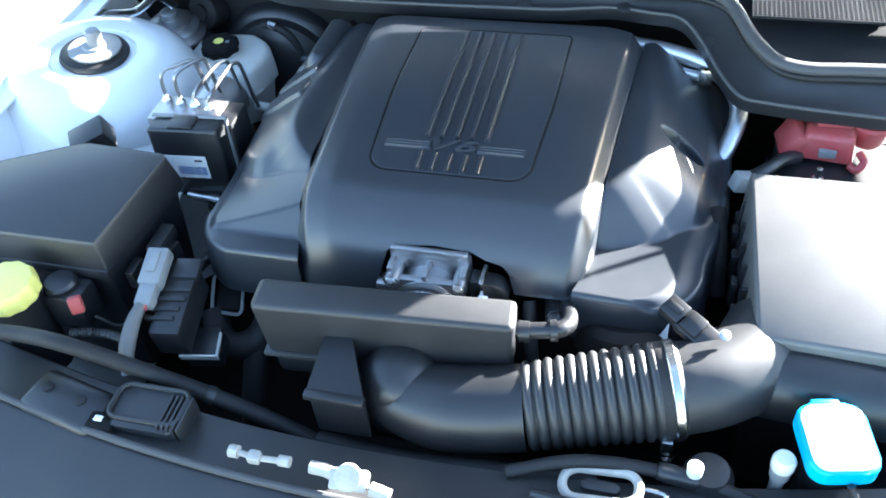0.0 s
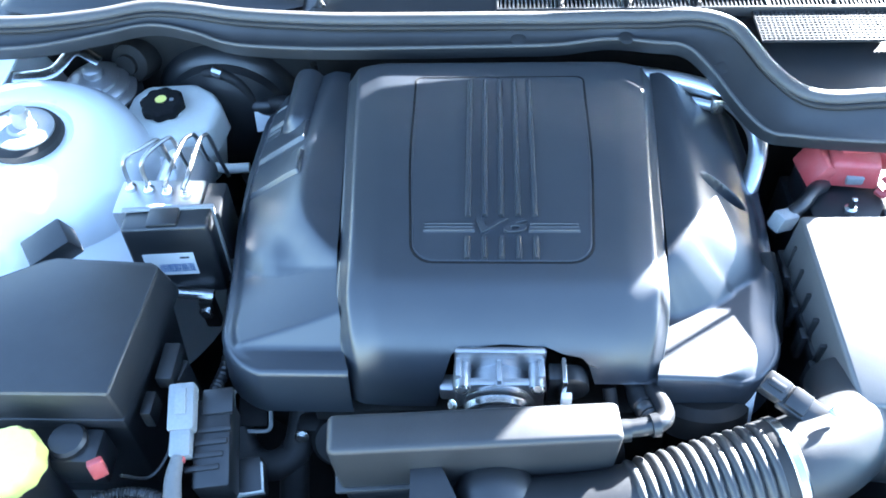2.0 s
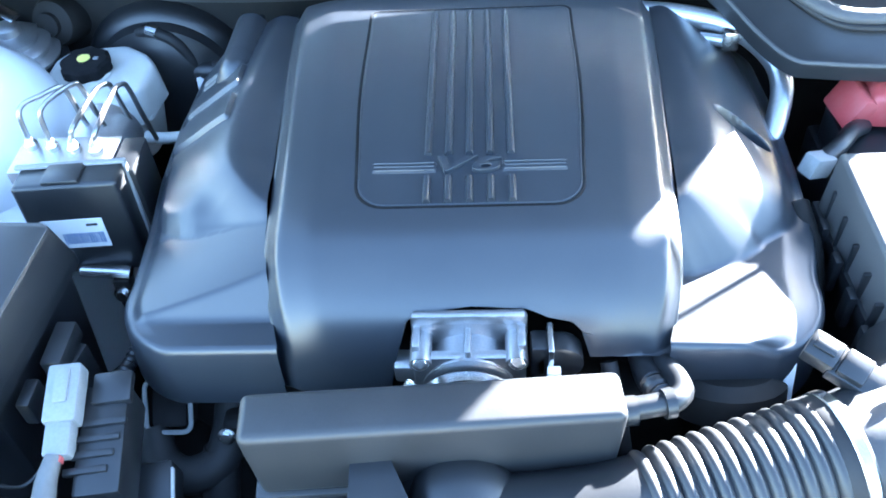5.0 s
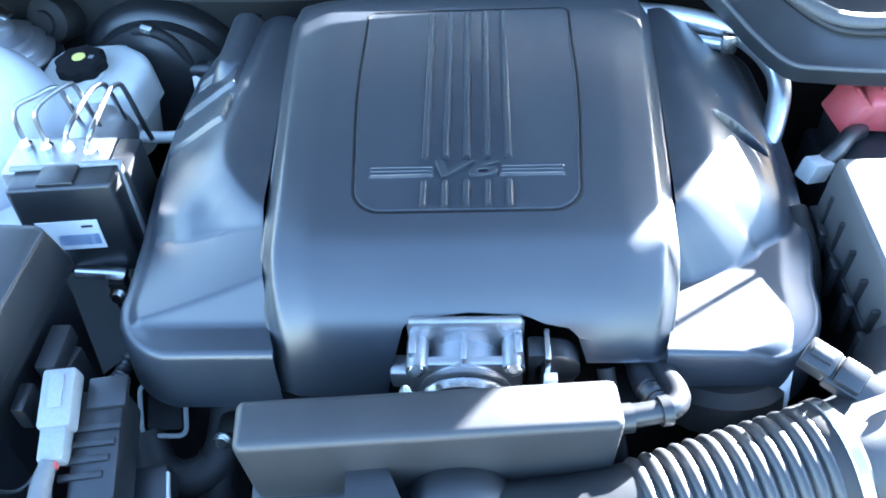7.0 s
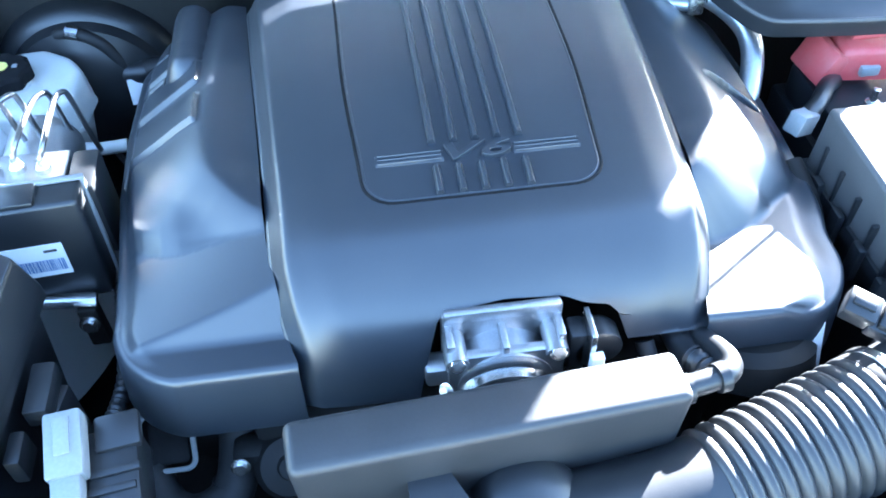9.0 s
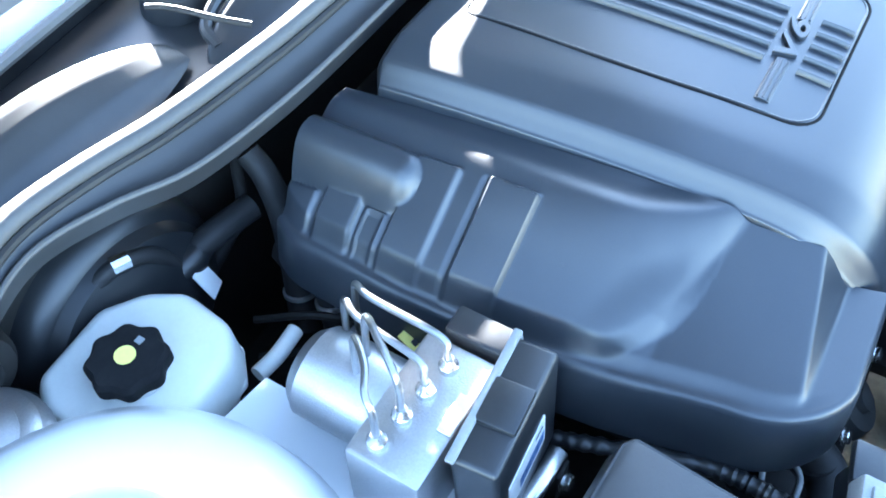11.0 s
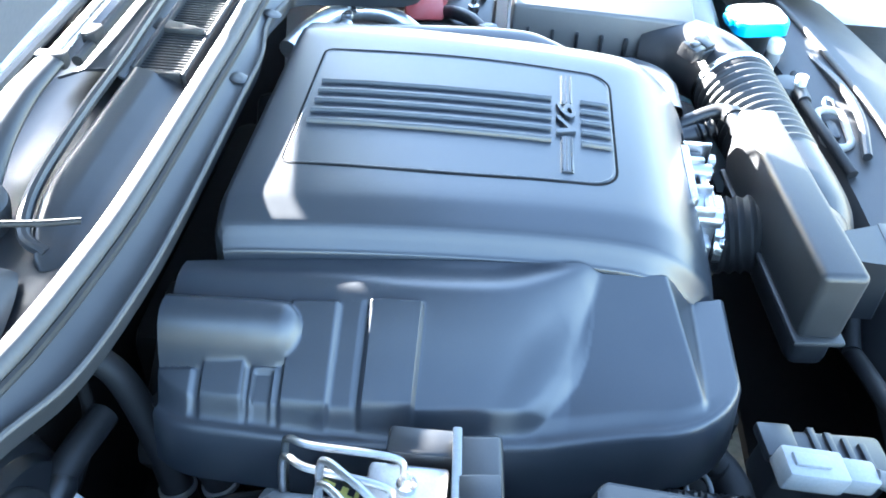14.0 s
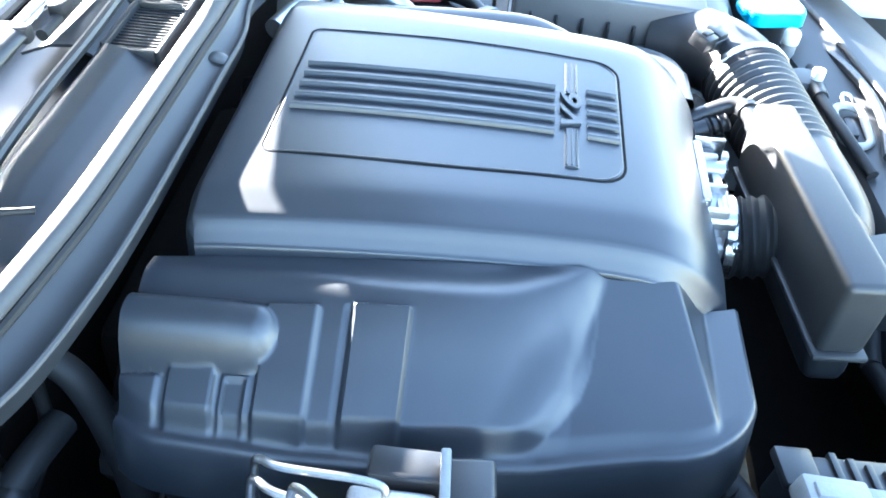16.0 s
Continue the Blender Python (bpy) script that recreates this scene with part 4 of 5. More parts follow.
# ---- brake control unit ----
ab = thing("brake_control_unit", (-0.42, 0.07, -0.25), "brake control unit with black module and bent pipes", "brake unit")
mod = part("module", place(box(-0.054, 0.054, -0.018, 0.018, -0.12, 0.0, 0.005, 3), pose(-0.412, 0.044, -0.049, -4, 0, 4)), PLASTIC, ab)
part("module_rim", place(join(box(0.0535, 0.0575, 0.012, 0.019, -0.12, 0.003, 0.0015), box(-0.057, 0.0575, 0.012, 0.019, 0.0, 0.004, 0.0015)), pose(-0.412, 0.044, -0.049, -4, 0, 4)), GREY, mod)
part("module_notch", place(box(-0.022, 0.016, -0.016, 0.016, -0.002, 0.004, 0.002), pose(-0.412, 0.044, -0.049, -4, 0, 4)), PLASTIC, mod)
LM = pose(-0.412, 0.044, -0.049, -4, 0, 4)
lab = part("label", place(box(-0.038, 0.026, -0.0192, -0.0182, -0.082, -0.044, 0), LM), PAPER, mod, "white label with a printed bar code")
bars = bmesh.new()
rng = random.Random(4)
x = -0.020
while x < 0.022:
    w = rng.choice((0.0006, 0.0009, 0.0014))
    bars = join(bars, place(box(x, x + w, -0.0196, -0.0193, -0.076, -0.062, 0), LM))
    x += w + rng.choice((0.0006, 0.001))
part("bar_code", bars, BLUEINK, lab, smooth=False)
part("print_line", place(box(0.008, 0.02, -0.0196, -0.0193, -0.053, -0.050, 0), LM), INK, lab, smooth=False)
blk = part("valve_block", box(-0.492, -0.380, 0.066, 0.126, -0.16, -0.064, 0.004), ALLOY, ab)
part("connector_shell", box(-0.376, -0.350, 0.060, 0.115, -0.15, -0.058, 0.004), PLASTIC, ab)
part("block_label", box(-0.448, -0.415, 0.067, 0.078, -0.063, -0.060, 0.001), PAPER, ab)
for k in range(4):
    x = -0.476 + 0.025 * k
    y = 0.108 - 0.004 * k
    fit = part("fitting", lathe([(0.0075, 0), (0.0075, 0.006), (0.006, 0.008), (0.004, 0.014)], (x, y, -0.064), (0, 0, 1), 14), STEEL, ab)
    t = 0.022 if k % 2 else 0.03
    rear = (0.148, 0.150, 0.182, 0.184)[k]
    high = (-0.012, -0.010, -0.034, -0.036)[k]
    shift = 0.036 - 0.008 * k
    part("pipe", tube([(x, y, -0.055), (x + 0.001, y + 0.002, high - 0.012), (x + 0.006, y + 0.010, high - 0.002), (x + shift * 0.6, rear - 0.02, high + 0.001), (x + shift, rear - 0.004, high), (x + shift + 0.003, rear + 0.002, high - 0.010), (x + shift + 0.006, rear + 0.006, high - 0.05), (x + shift + 0.01, rear + 0.01, high - 0.09)], 0.0029, 10), LINE, ab, "bent brake pipe")
part("motor", lathe([(0.036, 0), (0.038, 0.004), (0.038, 0.07), (0.03, 0.08), (0, 0.081)], (-0.43, 0.125, -0.11), (0, 1, 0), 28), ALLOY, ab)
yt = thing("warning_tag", (-0.352, 0.155, -0.16), "small yellow warning tag with black marks", "tag")
part("tag", place(box(-0.024, 0.024, -0.010, 0.010, -0.001, 0.001, 0.0005), pose(-0.350, 0.150, -0.155, 10, -25, 80)), YELLOW, yt)
for u in (-0.012, -0.002, 0.010):
    part("mark", place(box(u - 0.003, u + 0.003, -0.005, 0.005, 0.001, 0.0018, 0), pose(-0.350, 0.150, -0.155, 10, -25, 80)), INK, yt)
br = thing("unit_bracket", (-0.4, 0.0, -0.2), "bent steel bracket under the brake unit", "bracket")
part("arm", tube([(-0.425, 0.015, -0.160), (-0.395, 0.012, -0.160), (-0.372, 0.012, -0.163)], 0.009, 12, flat=0.7), STEEL, br)
part("foot", box(-0.392, -0.372, 0.0, 0.016, -0.22, -0.165, 0.003), DARK, br)
bolt((-0.383, -0.001, -0.183), (0, -1, 0.3), 0.007, br)

# ---- brake reservoir and booster ----
rv = thing("brake_reservoir", (-0.49, 0.32, -0.22), "milky white brake fluid reservoir with black cap", "brake reservoir")
RV = [(-0.563, 0.275), (-0.548, 0.262), (-0.45, 0.268), (-0.425, 0.292), (-0.418, 0.345), (-0.436, 0.375), (-0.47, 0.398), (-0.545, 0.392), (-0.563, 0.365)]
part("tank", prism(RV, -0.165, -0.122, 0.012, 4, grow=0.004), TANK, rv)
part("tank_lower", prism([((x + 0.49) * 0.97 - 0.49, (y - 0.33) * 0.97 + 0.33) for x, y in RV], -0.235, -0.168, 0.008, 3, grow=-0.012), TANK, rv)
part("tank_flange", prism([((x + 0.49) * 1.05 - 0.49, (y - 0.33) * 1.05 + 0.33) for x, y in RV], -0.171, -0.165, 0.002, 2), TANK, rv)
part("collar", lathe([(0.028, -0.012), (0.028, 0.004)], (-0.501, 0.327, -0.120), (0, 0, 1), 24), TANK, rv)
cp = part("cap", lathe([(0.030, 0), (0.0315, 0.002), (0.0315, 0.013), (0.028, 0.017), (0.012, 0.018), (0, 0.018)], (-0.501, 0.327, -0.116), (0, 0, 1), 64, lobes=8, depth=0.06), GROOVE, rv, "black knurled cap with a yellow symbol")
part("symbol", lathe([(0.0085, 0), (0.0085, 0.001), (0, 0.001)], (-0.501, 0.327, -0.0978), (0, 0, 1), 20), YELLOW, cp)
part("print", box(-0.488, -0.482, 0.324, 0.330, -0.0985, -0.0972, 0), GREY, cp)
part("spout", tube([(-0.43, 0.272, -0.185), (-0.405, 0.270, -0.186), (-0.375, 0.272, -0.186)], 0.008, 12), TANK, rv)
bo = thing("brake_booster", (-0.44, 0.44, -0.22), "large round black brake booster at the bulkhead", "brake booster")
part("shell", lathe([(0.05, -0.075), (0.075, -0.06), (0.098, -0.052), (0.104, -0.040), (0.112, -0.036), (0.122, -0.02), (0.125, 0.03)], (-0.435, 0.455, -0.205), (0, 1, 0), 56), PLASTIC, bo)
part("ring", lathe([(0.126, -0.010), (0.131, -0.006), (0.131, 0.004), (0.126, 0.008)], (-0.435, 0.455, -0.205), (0, 1, 0), 56), PLASTIC, bo)
vh = thing("vacuum_line", (-0.4, 0.38, -0.2), "black vacuum hose with a check valve and white sticker", "hose")
part("hose", tube([(-0.475, 0.415, -0.125), (-0.44, 0.405, -0.110), (-0.405, 0.400, -0.125), (-0.385, 0.398, -0.165), (-0.380, 0.395, -0.215)], 0.008, 14), RUBBER, vh)
part("elbow", tube([(-0.380, 0.402, -0.175), (-0.340, 0.395, -0.165), (-0.29, 0.385, -0.165)], 0.014, 14), RUBBER, vh)
part("valve", lathe([(0.012, -0.02), (0.016, -0.015), (0.016, 0.01), (0.011, 0.02)], (-0.372, 0.398, -0.172), (1, -0.15, 0.15), 18), PLASTIC, vh)
part("sticker", place(box(-0.012, 0.012, -0.001, 0.001, -0.016, 0.016, 0.0004), pose(-0.372, 0.378, -0.186, -30, 8, 24)), PAPER, vh)
part("hose_end", tube([(-0.44, 0.405, -0.108), (-0.425, 0.40, -0.110)], 0.009, 10), STEEL, vh)
for k, (x0, y0, x1, y1) in enumerate(((-0.40, 0.30, -0.33, 0.16), (-0.37, 0.33, -0.315, 0.20), (-0.36, 0.22, -0.34, 0.10))):
    solid("brake_line", tube([(x0, y0, -0.22), ((x0 + x1) / 2, (y0 + y1) / 2, -0.20), (x1, y1, -0.22), (x1 + 0.02, y1 - 0.05, -0.27)], 0.004, 8), DARK, "thin dark steel line beside the engine", "brake line", "brake lines")
solid("grey_hose", tube([(-0.315, 0.175, -0.150), (-0.325, 0.20, -0.165), (-0.34, 0.23, -0.20), (-0.35, 0.25, -0.25)], 0.0055, 10), GREY, "pale grey hose beside the cover", "hose")
hh = thing("heater_hose", (-0.31, 0.4, -0.25), "black heater hose with a bright clip below the cowl", "hose")
part("pipe", tube([(-0.280, 0.398, -0.09), (-0.282, 0.402, -0.13), (-0.287, 0.400, -0.16), (-0.292, 0.405, -0.19)], 0.006, 12), DARK, hh)
part("hose", tube([(-0.292, 0.405, -0.187), (-0.318, 0.412, -0.215), (-0.345, 0.420, -0.245), (-0.38, 0.425, -0.29)], 0.0095, 14), RUBBER, hh)
part("clip", lathe([(0.0105, 0), (0.0115, 0.001), (0.0115, 0.008), (0.0105, 0.009)], (-0.292, 0.405, -0.187), (-0.6, 0.16, -0.65), 18), STEEL, hh)
for pts, lab in (([(-0.278, 0.386, -0.10), (-0.280, 0.367, -0.12), (-0.284, 0.352, -0.16), (-0.297, 0.335, -0.20), (-0.310, 0.323, -0.235), (-0.32, 0.315, -0.28)], "black rubber hose with a steel ring below the cowl"),
                 ([(-0.296, 0.320, -0.12), (-0.303, 0.305, -0.15), (-0.309, 0.290, -0.185), (-0.314, 0.278, -0.215), (-0.32, 0.268, -0.26)], "black rubber hose with a steel ring beside the cover")):
    hs = thing("coolant_hose", pts[-1], lab, "hose", "hoses behind the cover")
    part("hose", tube(pts, lambda t: 0.0125 + 0.004 * t, 18), RUBBER, hs)
    ax = Vector(pts[-1]) - Vector(pts[-2])
    part("ring", lathe([(0.0165, 0), (0.018, 0.001), (0.018, 0.005), (0.0165, 0.006)], Vector(pts[-2]), ax, 20), PIPE, hs)

# ---- strut tower ----
tower = thing("strut_tower", (-0.64, 0.19, -0.3), "white painted strut tower with rubber mount and nut", "strut tower")
part("dome", lathe([(0.27, -0.34), (0.205, -0.21), (0.172, -0.12), (0.152, -0.072), (0.125, -0.048), (0.095, -0.040), (0.070, -0.040), (0.066, -0.046), (0, -0.046)], (-0.645, 0.195, -0.008), (0.1, 0, 1), 56), PAINT, tower)
part("apron", sheet([[Vector((x, y, -0.13 - 0.25 * max(0, (x + 0.56)) - 0.4 * max(0, -y - 0.02))) for y in (-0.16, -0.05, 0.05, 0.15, 0.25)] for x in (-0.74, -0.66, -0.58, -0.50, -0.44)], 0.004), PAINT, tower)
mt = part("rubber_mount", lathe([(0.052, -0.052), (0.055, -0.046), (0.052, -0.040), (0.043, -0.038), (0.040, -0.035), (0.028, -0.034), (0, -0.034)], (-0.642, 0.197, -0.004), (0.1, 0, 1), 40), RUBBER, tower)
part("washer", lathe([(0.041, 0), (0.041, 0.003), (0.034, 0.005), (0.020, 0.004), (0.017, 0.008), (0, 0.008)], (-0.642, 0.197, -0.040), (0.1, 0, 1), 36), GREY, mt)
part("nut", lathe([(0.0125, 0), (0.0125, 0.022), (0.010, 0.028), (0, 0.029)], (-0.640, 0.200, -0.036), (0.1, 0, 1), 12), GREY, mt)
horn = thing("disc_horn", (-0.612, 0.372, -0.13), "zinc plated disc horn with stepped plates", "horn")
part("disc", lathe([(0.054, -0.022), (0.056, -0.016), (0.052, -0.012), (0.046, -0.010), (0.048, -0.002), (0.044, 0.002), (0.034, 0.004), (0.034, 0.010), (0.024, 0.014), (0.016, 0.016), (0.015, 0.026), (0.009, 0.030), (0, 0.031)], (-0.612, 0.372, -0.100), (0.05, -0.06, 1), 40), ALLOY, horn)
part("bracket", tube([(-0.60, 0.385, -0.07), (-0.635, 0.39, -0.055), (-0.665, 0.36, -0.07), (-0.70, 0.345, -0.068), (-0.76, 0.34, -0.065)], 0.012, 10, flat=0.3), STEEL, horn)
part("rear_shell", lathe([(0.06, -0.06), (0.062, -0.03), (0.05, -0.02)], (-0.612, 0.375, -0.10), (0.05, -0.06, 1), 36), RUBBER, horn)
mo = thing("wiper_motor", (-0.56, 0.43, -0.11), "round dark metal motor at the bulkhead", "motor")
part("case", lathe([(0.016, -0.036), (0.030, -0.03), (0.034, -0.02), (0.034, 0.03)], (-0.565, 0.44, -0.105), (0.2, 1, -0.3), 36), DARK, mo)
part("boss", lathe([(0.016, -0.042), (0.018, -0.028)], (-0.565, 0.44, -0.105), (0.2, 1, -0.3), 24), DARK, mo)

# ---- cowl, windscreen and wiper ----
LIP = [(-0.76, 0.345, -0.020), (-0.66, 0.352, -0.018), (-0.575, 0.372, -0.014), (-0.505, 0.392, -0.012), (-0.44, 0.378, -0.014), (-0.38, 0.352, -0.016), (-0.30, 0.338, -0.014), (-0.20, 0.332, -0.012), (0.0, 0.332, -0.010),
       (0.08, 0.332, -0.008), (0.15, 0.344, -0.008), (0.21, 0.336, -0.008), (0.255, 0.328, -0.010), (0.285, 0.285, -0.016), (0.312, 0.224, -0.024), (0.340, 0.180, -0.030), (0.375, 0.168, -0.030), (0.46, 0.158, -0.030), (0.60, 0.15, -0.030), (0.76, 0.15, -0.03)]
SEALINE = [(-0.76, 0.392, 0.000), (-0.66, 0.392, 0.001), (-0.575, 0.402, 0.004), (-0.505, 0.420, 0.006), (-0.44, 0.414, 0.006), (-0.37, 0.398, 0.006), (-0.29, 0.387, 0.007), (-0.20, 0.380, 0.008), (0.0, 0.376, 0.010),
           (0.08, 0.374, 0.011), (0.15, 0.374, 0.012), (0.21, 0.374, 0.012), (0.272, 0.370, 0.011), (0.318, 0.336, 0.006), (0.350, 0.262, -0.004), (0.382, 0.218, -0.010), (0.420, 0.206, -0.012), (0.48, 0.210, -0.012), (0.60, 0.215, -0.012), (0.76, 0.215, -0.012)]
cowl = thing("cowl_panel", (0, 0.4, 0), "black plastic cowl panel with rubber seal below the windscreen", "cowl", kind="structure")
LIP = [(x, y - 0.014 * (1 - step(0.22, 0.33, x)), z + 0.010 * (1 - step(0.22, 0.33, x))) for x, y, z in LIP]
SEALINE = [(x, y - 0.026 * (1 - step(0.22, 0.36, x)), z + 0.013) for x, y, z in SEALINE]
lip, seal = spline(LIP, 6), spline(SEALINE, 6)
rows = [[p + Vector((0, 0.004, -0.022)) for p in lip], [p + Vector((0, 0.0, -0.006)) for p in lip], [p for p in lip]]
for k in range(1, 7):
    t = k / 7
    rows.append([a + (b - a) * t + Vector((0, 0, -0.006 * math.sin(math.pi * t) - 0.004 * t)) for a, b in zip(lip, seal)])
part("lip", sheet(rows, 0.003), LEDGE, cowl)
part("lip_bead", tube(lip, 0.0028, 8, smooth=False), SEAL, cowl)
part("hood_seal", tube(seal, lambda t: 0.0105, 14, smooth=False, flat=0.75), SEAL, cowl, "rubber hood seal")
part("seal_foot", tube([p + Vector((0, -0.011, -0.007)) for p in seal], 0.004, 8, smooth=False), RUBBER, cowl)
for i, (x, y, z) in enumerate(((0.353, 0.219, -0.026), (0.300, 0.283, -0.012), (0.174, 0.3285, 0.004), (0.027, 0.3285, 0.003))):
    part("trim_clip", lathe([(0.0105, 0), (0.0105, 0.0006), (0.0085, 0.0012), (0.003, 0.0013), (0, 0.0010)], (x, y, z), (0, -0.25, 1), 20), LEDGE, cowl)
# upper cowl from the seal back to the glass
rows = []
for k in range(13):
    t = k / 12
    row = []
    for b in seal:
        back = 0.545 - 0.06 * (b.x / 0.7) ** 2
        z = b.z - 0.012 - 0.016 * step(0, 0.25, t) * step(0.2, 0.05, b.x) + 0.006 * t
        row.append(Vector((b.x, b.y + 0.004 + (back - b.y) * t, z)))
    rows.append(row)
part("upper_panel", sheet(rows, 0.003), PLASTIC, cowl)


def hump(x0, x1, y0, y1, h, z0, blunt):
    """A long smooth swelling; blunt: its far end stops short."""
    rows = []
    for i in range(41):
        u = i / 40
        k = math.sin(math.pi / 2 * min(1, u / 0.35)) ** 0.6
        if not blunt:
            k *= math.sin(math.pi / 2 * min(1, (1 - u) / 0.35 + 0.02)) ** 0.6
        x = x0 + (x1 - x0) * u
        yc, w = (y0 + y1) / 2, (y1 - y0) / 2 * (0.25 + 0.75 * k)
        rows.append([Vector((x, yc + (j / 10 - 1) * w, z0 - 0.012 + (h + 0.012) * k * lerp(j / 20, [(0, 0), (0.1, 0.25), (0.3, 0.55), (0.6, 0.86), (0.8, 0.98), (0.88, 1), (0.95, 0.8), (1, 0)]))) for j in range(21)])
    if blunt:
        rows.append([Vector((p.x, p.y, z0 - 0.02)) for p in rows[-1]])
    return sheet(rows, 0.0015)


part("hump", hump(-0.275, -0.005, 0.366, 0.432, 0.018, 0.006, True), LEDGE, cowl)
part("rear_step", tube([(-0.262, 0.405, 0.002), (-0.25, 0.428, 0.010), (-0.20, 0.438, 0.020), (-0.10, 0.440, 0.026), (0.0, 0.440, 0.028), (0.2, 0.446, 0.028), (0.5, 0.44, 0.024)], 0.006, 10), LEDGE, cowl)
part("rear_ledge", sheet([[Vector((x, y, z)) for x in (-0.02, 0.1, 0.25, 0.40, 0.56)] for y, z in ((0.428, 0.020), (0.446, 0.030), (0.470, 0.028), (0.50, 0.016))], 0.003), PLASTIC, cowl)
part("hump_driver", hump(-0.74, -0.285, 0.395, 0.472, 0.030, 0.010, False), LEDGE, cowl)
vent = part("vent_frame", join(box(-0.004, 0.56, 0.372, 0.378, 0.006, 0.021, 0.002), box(-0.004, 0.56, 0.424, 0.430, 0.010, 0.026, 0.002), *[box(x - 0.002, x + 0.002, 0.378, 0.426, 0.006, 0.021, 0.001) for x in (-0.002, 0.085, 0.18, 0.275, 0.37, 0.465, 0.557)]), LEDGE, cowl)
for k in range(96):
    x = -0.002 + 0.0058 * k
    if min(abs(x - q) for q in (-0.002, 0.085, 0.18, 0.275, 0.37, 0.465, 0.557)) > 0.0035:
        part("slat", box(x - 0.0011, x + 0.0011, 0.378, 0.426, 0.006, 0.0195, 0), LEDGE, vent, smooth=False)
part("vent_back", box(-0.002, 0.556, 0.377, 0.427, -0.001, 0.003, 0), GROOVE, vent, smooth=False)
for x in (0.085, 0.18, 0.275):
    part("vent_fin", prism([(x - 0.002, 0.380), (x + 0.003, 0.380), (x + 0.026, 0.446), (x - 0.003, 0.446)], 0.014, 0.025, 0.002, 2), PLASTIC, vent)
# open mesh grille on the far side
grille = bmesh.new()
bars = [(0.30 + 0.0062 * k - 0.0009, 0.30 + 0.0062 * k + 0.0009, 0.30, 0.372, -0.004, 0.0, 0) for k in range(47)] + [(0.30, 0.59, 0.30 + 0.0058 * k - 0.0009, 0.30 + 0.0058 * k + 0.0009, -0.0035, 0.0005, 0) for k in range(13)]
grille = join(grille, *[box(*b) for b in bars])
part("mesh_grille", place(grille, pose(0.05, 0.005, 0.016)), LEDGE, cowl, smooth=False)

wind = thing("windscreen", (0, 0.52, 0.04), "curved windscreen glass above the cowl", "windscreen", kind="structure")
def screen(off, mat, nm, lab=""):
    rows = []
    for k in range(13):
        u = k / 12
        rows.append([Vector((x, 0.545 - 0.06 * (x / 0.7) ** 2 + 0.72 * u, 0.022 + off + 0.42 * u + 0.02 * math.sin(math.pi * u))) for x in [-0.72 + 0.06 * i for i in range(25)]])
    return part(nm, sheet(rows, 0.004), mat, wind, lab)
pane = screen(0.0, GLASS, "pane")
pane.visible_shadow = False
# opaque band and wall, added below the glass to keep sun off the cowl
band = [[Vector((x, 0.545 - 0.06 * (x / 0.7) ** 2 + 0.72 * u, 0.017 + 0.42 * u + 0.02 * math.sin(math.pi * u))) for x in [-0.72 + 0.06 * i for i in range(25)]] for u in (0.0, 0.04, 0.08, 0.12)]
part("sun_block_band", sheet(band, 0.002), GROOVE, wind, "black band added under the lower glass to block the sun")
part("sun_block_wall", sheet([[Vector((x, 0.552 - 0.06 * (x / 0.7) ** 2, z)) for x in [-0.72 + 0.06 * i for i in range(25)]] for z in (-0.06, -0.02, 0.018)], 0.003), GROOVE, wind)
part("dash_top", sheet([[Vector((x, y, -0.02 + 0.02 * (y - 0.5))) for x in (-0.7, -0.35, 0.0, 0.35, 0.7)] for y in (0.50, 0.8, 1.1, 1.4)], 0.004), GLASS_BACK, wind, "dark dashboard behind the glass")
part("lower_moulding", tube([(x, 0.540 - 0.06 * (x / 0.7) ** 2, 0.024) for x in [-0.72 + 0.08 * i for i in range(19)]], 0.006, 8), SEAL, wind)

wip = thing("windscreen_wiper", (-0.215, 0.495, 0.0), "black wiper arm with round pivot cap at the glass", "wiper")
part("pivot", lathe([(0.030, -0.035), (0.030, 0.012), (0.028, 0.018), (0.0225, 0.020)], (-0.232, 0.481, 0.010), (0, -0.25, 1), 32), LEDGE, wip)
part("pivot_cap", lathe([(0.022, 0), (0.020, 0.003), (0, 0.004)], (-0.232, 0.4765, 0.0285), (0, -0.25, 1), 32), LEDGE, wip)
part("arm", tube([(-0.218, 0.490, 0.012), (-0.16, 0.492, 0.034), (-0.10, 0.494, 0.042), (-0.05, 0.492, 0.044), (-0.03, 0.491, 0.044)], lambda t: 0.023 - 0.009 * t, 16, flat=0.5), LEDGE, wip)
part("hinge_joint", box(-0.040, -0.026, 0.476, 0.506, 0.036, 0.052, 0.003), RUBBER, wip)
part("tip_arm", tube([(-0.03, 0.491, 0.046), (0.10, 0.489, 0.048), (0.30, 0.487, 0.048), (0.45, 0.485, 0.046)], 0.008, 10, flat=0.6), STEEL, wip)
part("blade", tube([(-0.02, 0.474, 0.036), (0.12, 0.472, 0.038), (0.5, 0.470, 0.036)], 0.006, 10), RUBBER, wip)
part("blade_clip", box(0.012, 0.036, 0.466, 0.482, 0.036, 0.050, 0.003), RUBBER, wip)
solid("washer_tube", tube([(-0.280, 0.462, 0.034), (-0.272, 0.440, 0.036), (-0.258, 0.405, 0.030), (-0.246, 0.378, 0.026)], 0.0028, 8), RUBBER, "thin black washer tube over the cowl", "tube")

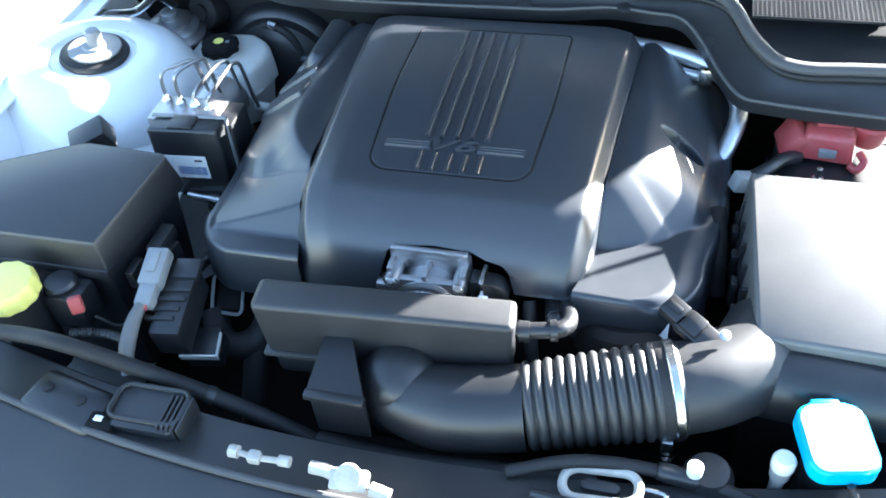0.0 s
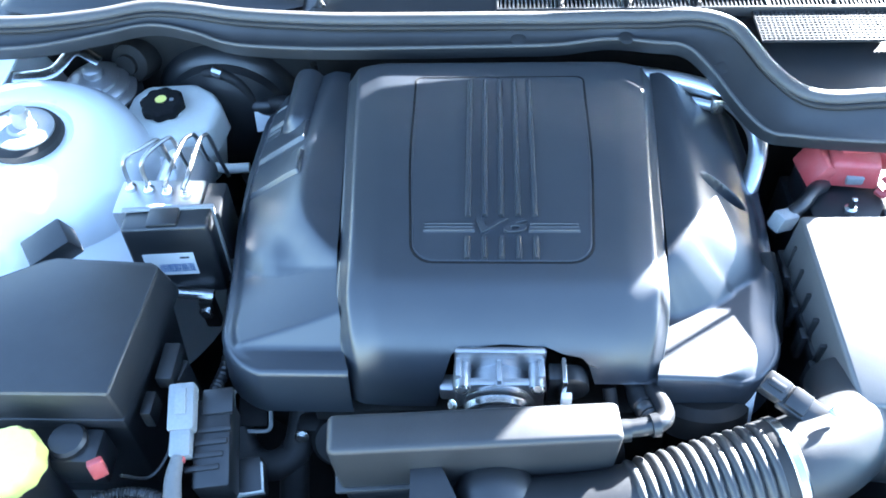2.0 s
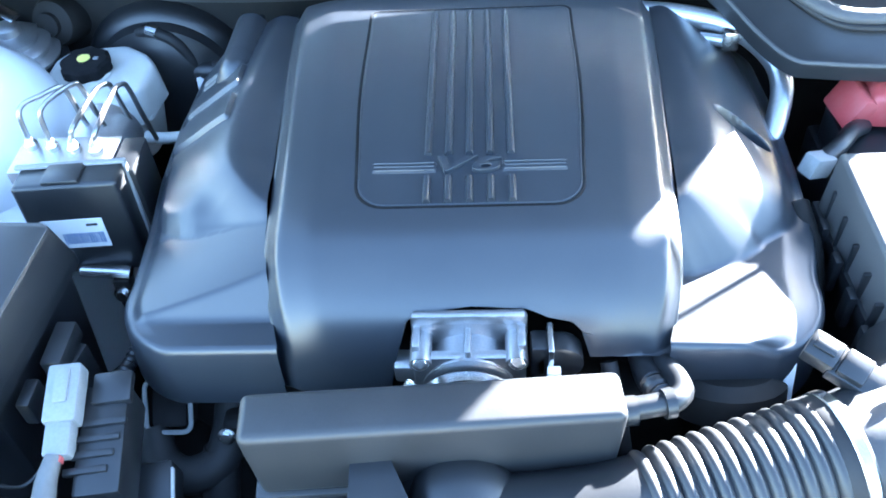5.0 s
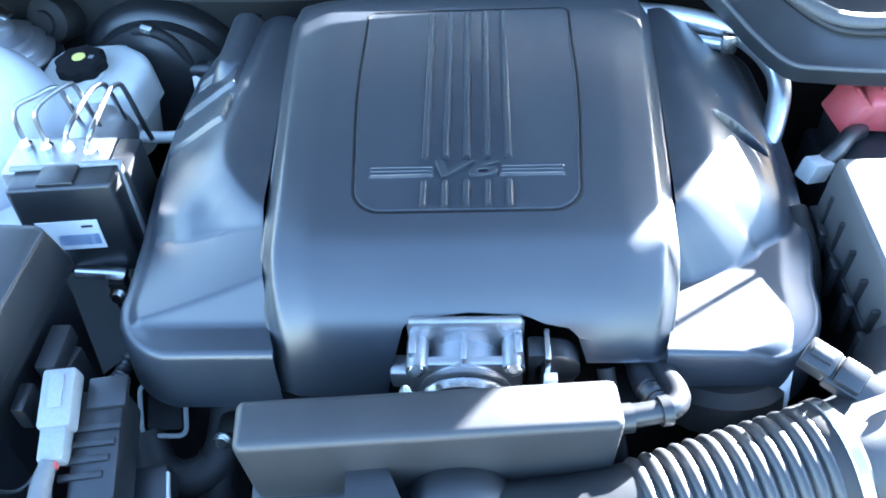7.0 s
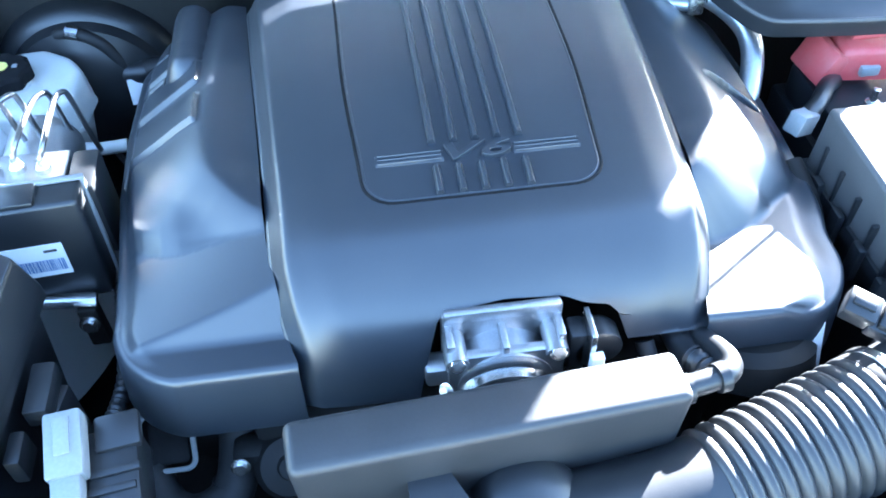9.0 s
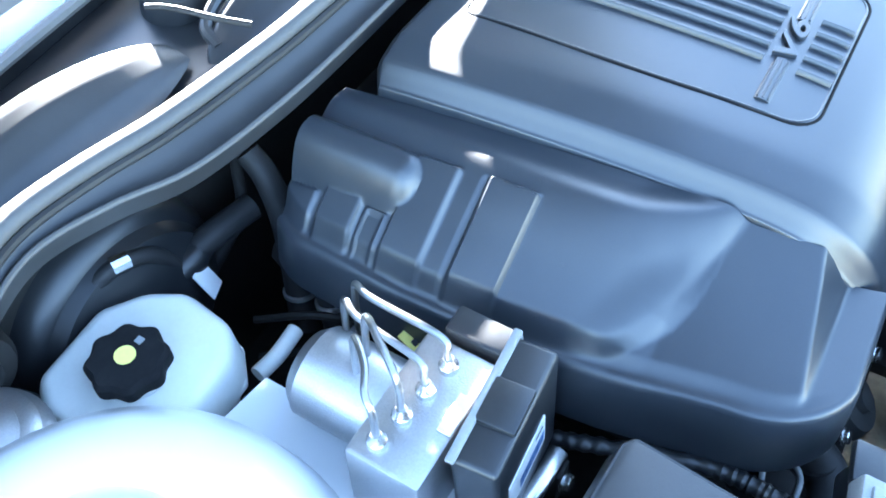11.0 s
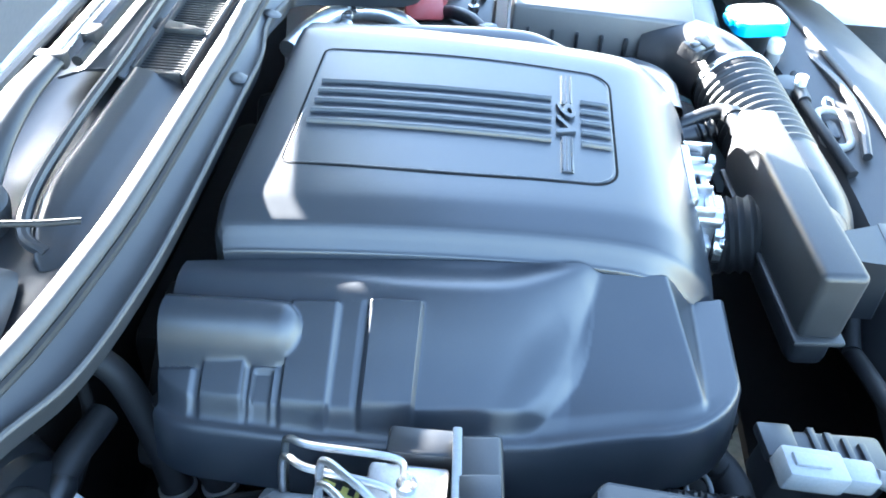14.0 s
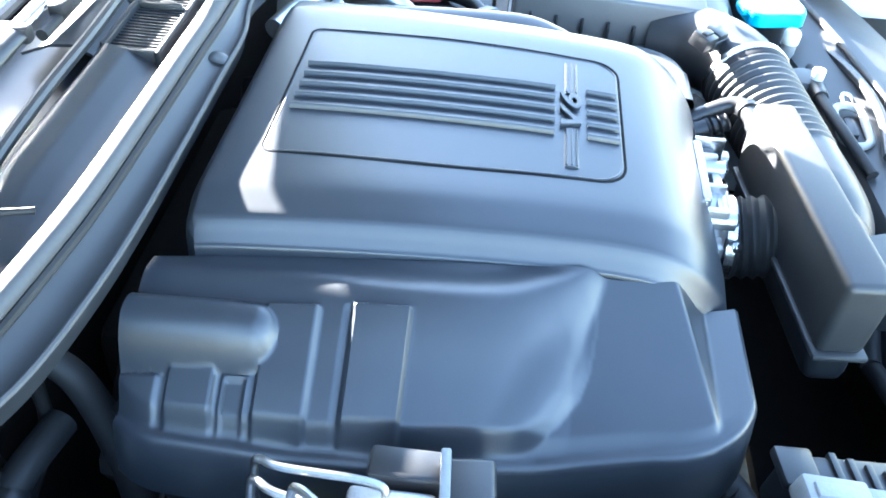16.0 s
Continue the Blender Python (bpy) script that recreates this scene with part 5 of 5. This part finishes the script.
# ---- pipes and terminal on the far side ----
acp = thing("coolant_pipe", (0.33, 0.2, -0.12), "bright aluminium pipe curving beside the engine", "pipe")
part("pipe", tube([(0.19, 0.318, -0.050), (0.25, 0.300, -0.048), (0.305, 0.275, -0.052), (0.338, 0.235, -0.064), (0.346, 0.200, -0.080), (0.334, 0.160, -0.105), (0.318, 0.130, -0.13), (0.31, 0.09, -0.18)], 0.0125, 18), PIPE, acp)
part("second_pipe", tube([(0.20, 0.300, -0.066), (0.25, 0.282, -0.064), (0.290, 0.262, -0.060)], 0.007, 14), PIPE, acp)
part("joint", box(0.288, 0.308, 0.256, 0.276, -0.072, -0.046, 0.004), STEEL, acp)
bolt((0.308, 0.262, -0.050), (1, -0.3, 0.3), 0.006, acp)
part("lower_pipe", tube([(0.325, 0.03, -0.10), (0.33, -0.02, -0.12), (0.335, -0.05, -0.17)], 0.012, 14), DARK, acp)
redt = thing("positive_terminal_cover", (0.45, 0.19, -0.15), "red plastic battery terminal cover", "terminal cover")
part("cover", prism([(0.428, 0.152), (0.488, 0.145), (0.500, 0.205), (0.438, 0.212)], -0.098, -0.062, 0.007, 3, grow=0.006), RED, redt)
part("flap", place(box(-0.012, 0.010, -0.028, 0.028, -0.042, 0.0, 0.004), pose(0.428, 0.177, -0.070, 0, 28, 8)), RED, redt)
part("clasp", box(0.448, 0.470, 0.141, 0.150, -0.092, -0.080, 0.002), GREY, redt)
part("ridge", box(0.444, 0.486, 0.170, 0.176, -0.064, -0.058, 0.002), RED, redt)
part("knob", lathe([(0.022, -0.03), (0.026, -0.02), (0.026, 0.004), (0.022, 0.007), (0.018, 0.004), (0.010, 0.008), (0, 0.009)], (0.512, 0.188, -0.062), (0, -0.2, 1), 28), RED, redt)
part("hook", tube([(0.498, 0.150, -0.085), (0.504, 0.138, -0.09), (0.496, 0.130, -0.098), (0.488, 0.138, -0.098)], 0.005, 8), RED, redt)
tb = thing("terminal_block", (0.47, 0.11, -0.14), "black terminal block with bolt", "terminal block")
part("base", box(0.40, 0.56, 0.075, 0.20, -0.15, -0.105, 0.005), PLASTIC, tb)
part("stud", lathe([(0.008, 0), (0.008, 0.008), (0.004, 0.01), (0.004, 0.024), (0, 0.025)], (0.447, 0.105, -0.104), (0, 0, 1), 12), STEEL, tb)
for k in range(4):
    part("pin", box(0.482 + 0.012 * k, 0.490 + 0.012 * k, 0.088, 0.098, -0.107, -0.090, 0.002), PLASTIC, tb)
cc = thing("side_plug", (0.36, 0.085, -0.1), "grey plug with a black cable by the airbox", "plug")
part("housing", place(box(-0.016, 0.016, -0.010, 0.010, -0.012, 0.012, 0.003), pose(0.356, 0.080, -0.092, 0, 20, 30)), GREY, cc)
part("cable", tube([(0.365, 0.088, -0.092), (0.385, 0.105, -0.088), (0.405, 0.13, -0.09), (0.425, 0.15, -0.10)], 0.0095, 12), PLASTIC, cc)
solid("side_panel", box(0.395, 0.72, 0.075, 0.22, -0.3, -0.15, 0.006), PLASTIC, "black plastic tray beside the airbox", "tray", kind="structure")
solid("wing_edge", sheet([[Vector((x, y, z)) for x, z in ((0.58, -0.10), (0.62, -0.06), (0.70, -0.045), (0.80, -0.04))] for y in (-0.6, -0.3, 0.0, 0.14)], 0.004), PAINT, "white painted wing edge beside the airbox", "wing", kind="structure")

# ---- hoses by the front on the far side ----
solid("front_conduit", tube([(0.13, -0.372, -0.125), (0.20, -0.352, -0.115), (0.28, -0.345, -0.12), (0.36, -0.352, -0.13), (0.44, -0.37, -0.15)], 0.007, 12), RUBBER, "black conduit behind the front panel", "conduit")
solid("front_pipe", tube([(0.16, -0.395, -0.118), (0.24, -0.405, -0.112), (0.33, -0.40, -0.115), (0.45, -0.38, -0.13)], 0.006, 10), PLASTIC, "thin black pipe along the front panel", "pipe")
solid("conduit_joint", lathe([(0.009, -0.02), (0.010, -0.012), (0.010, 0.012), (0.009, 0.02)], (0.30, -0.346, -0.121), (1, -0.05, -0.1), 16), PLASTIC, "round black joint on the conduit", "joint")
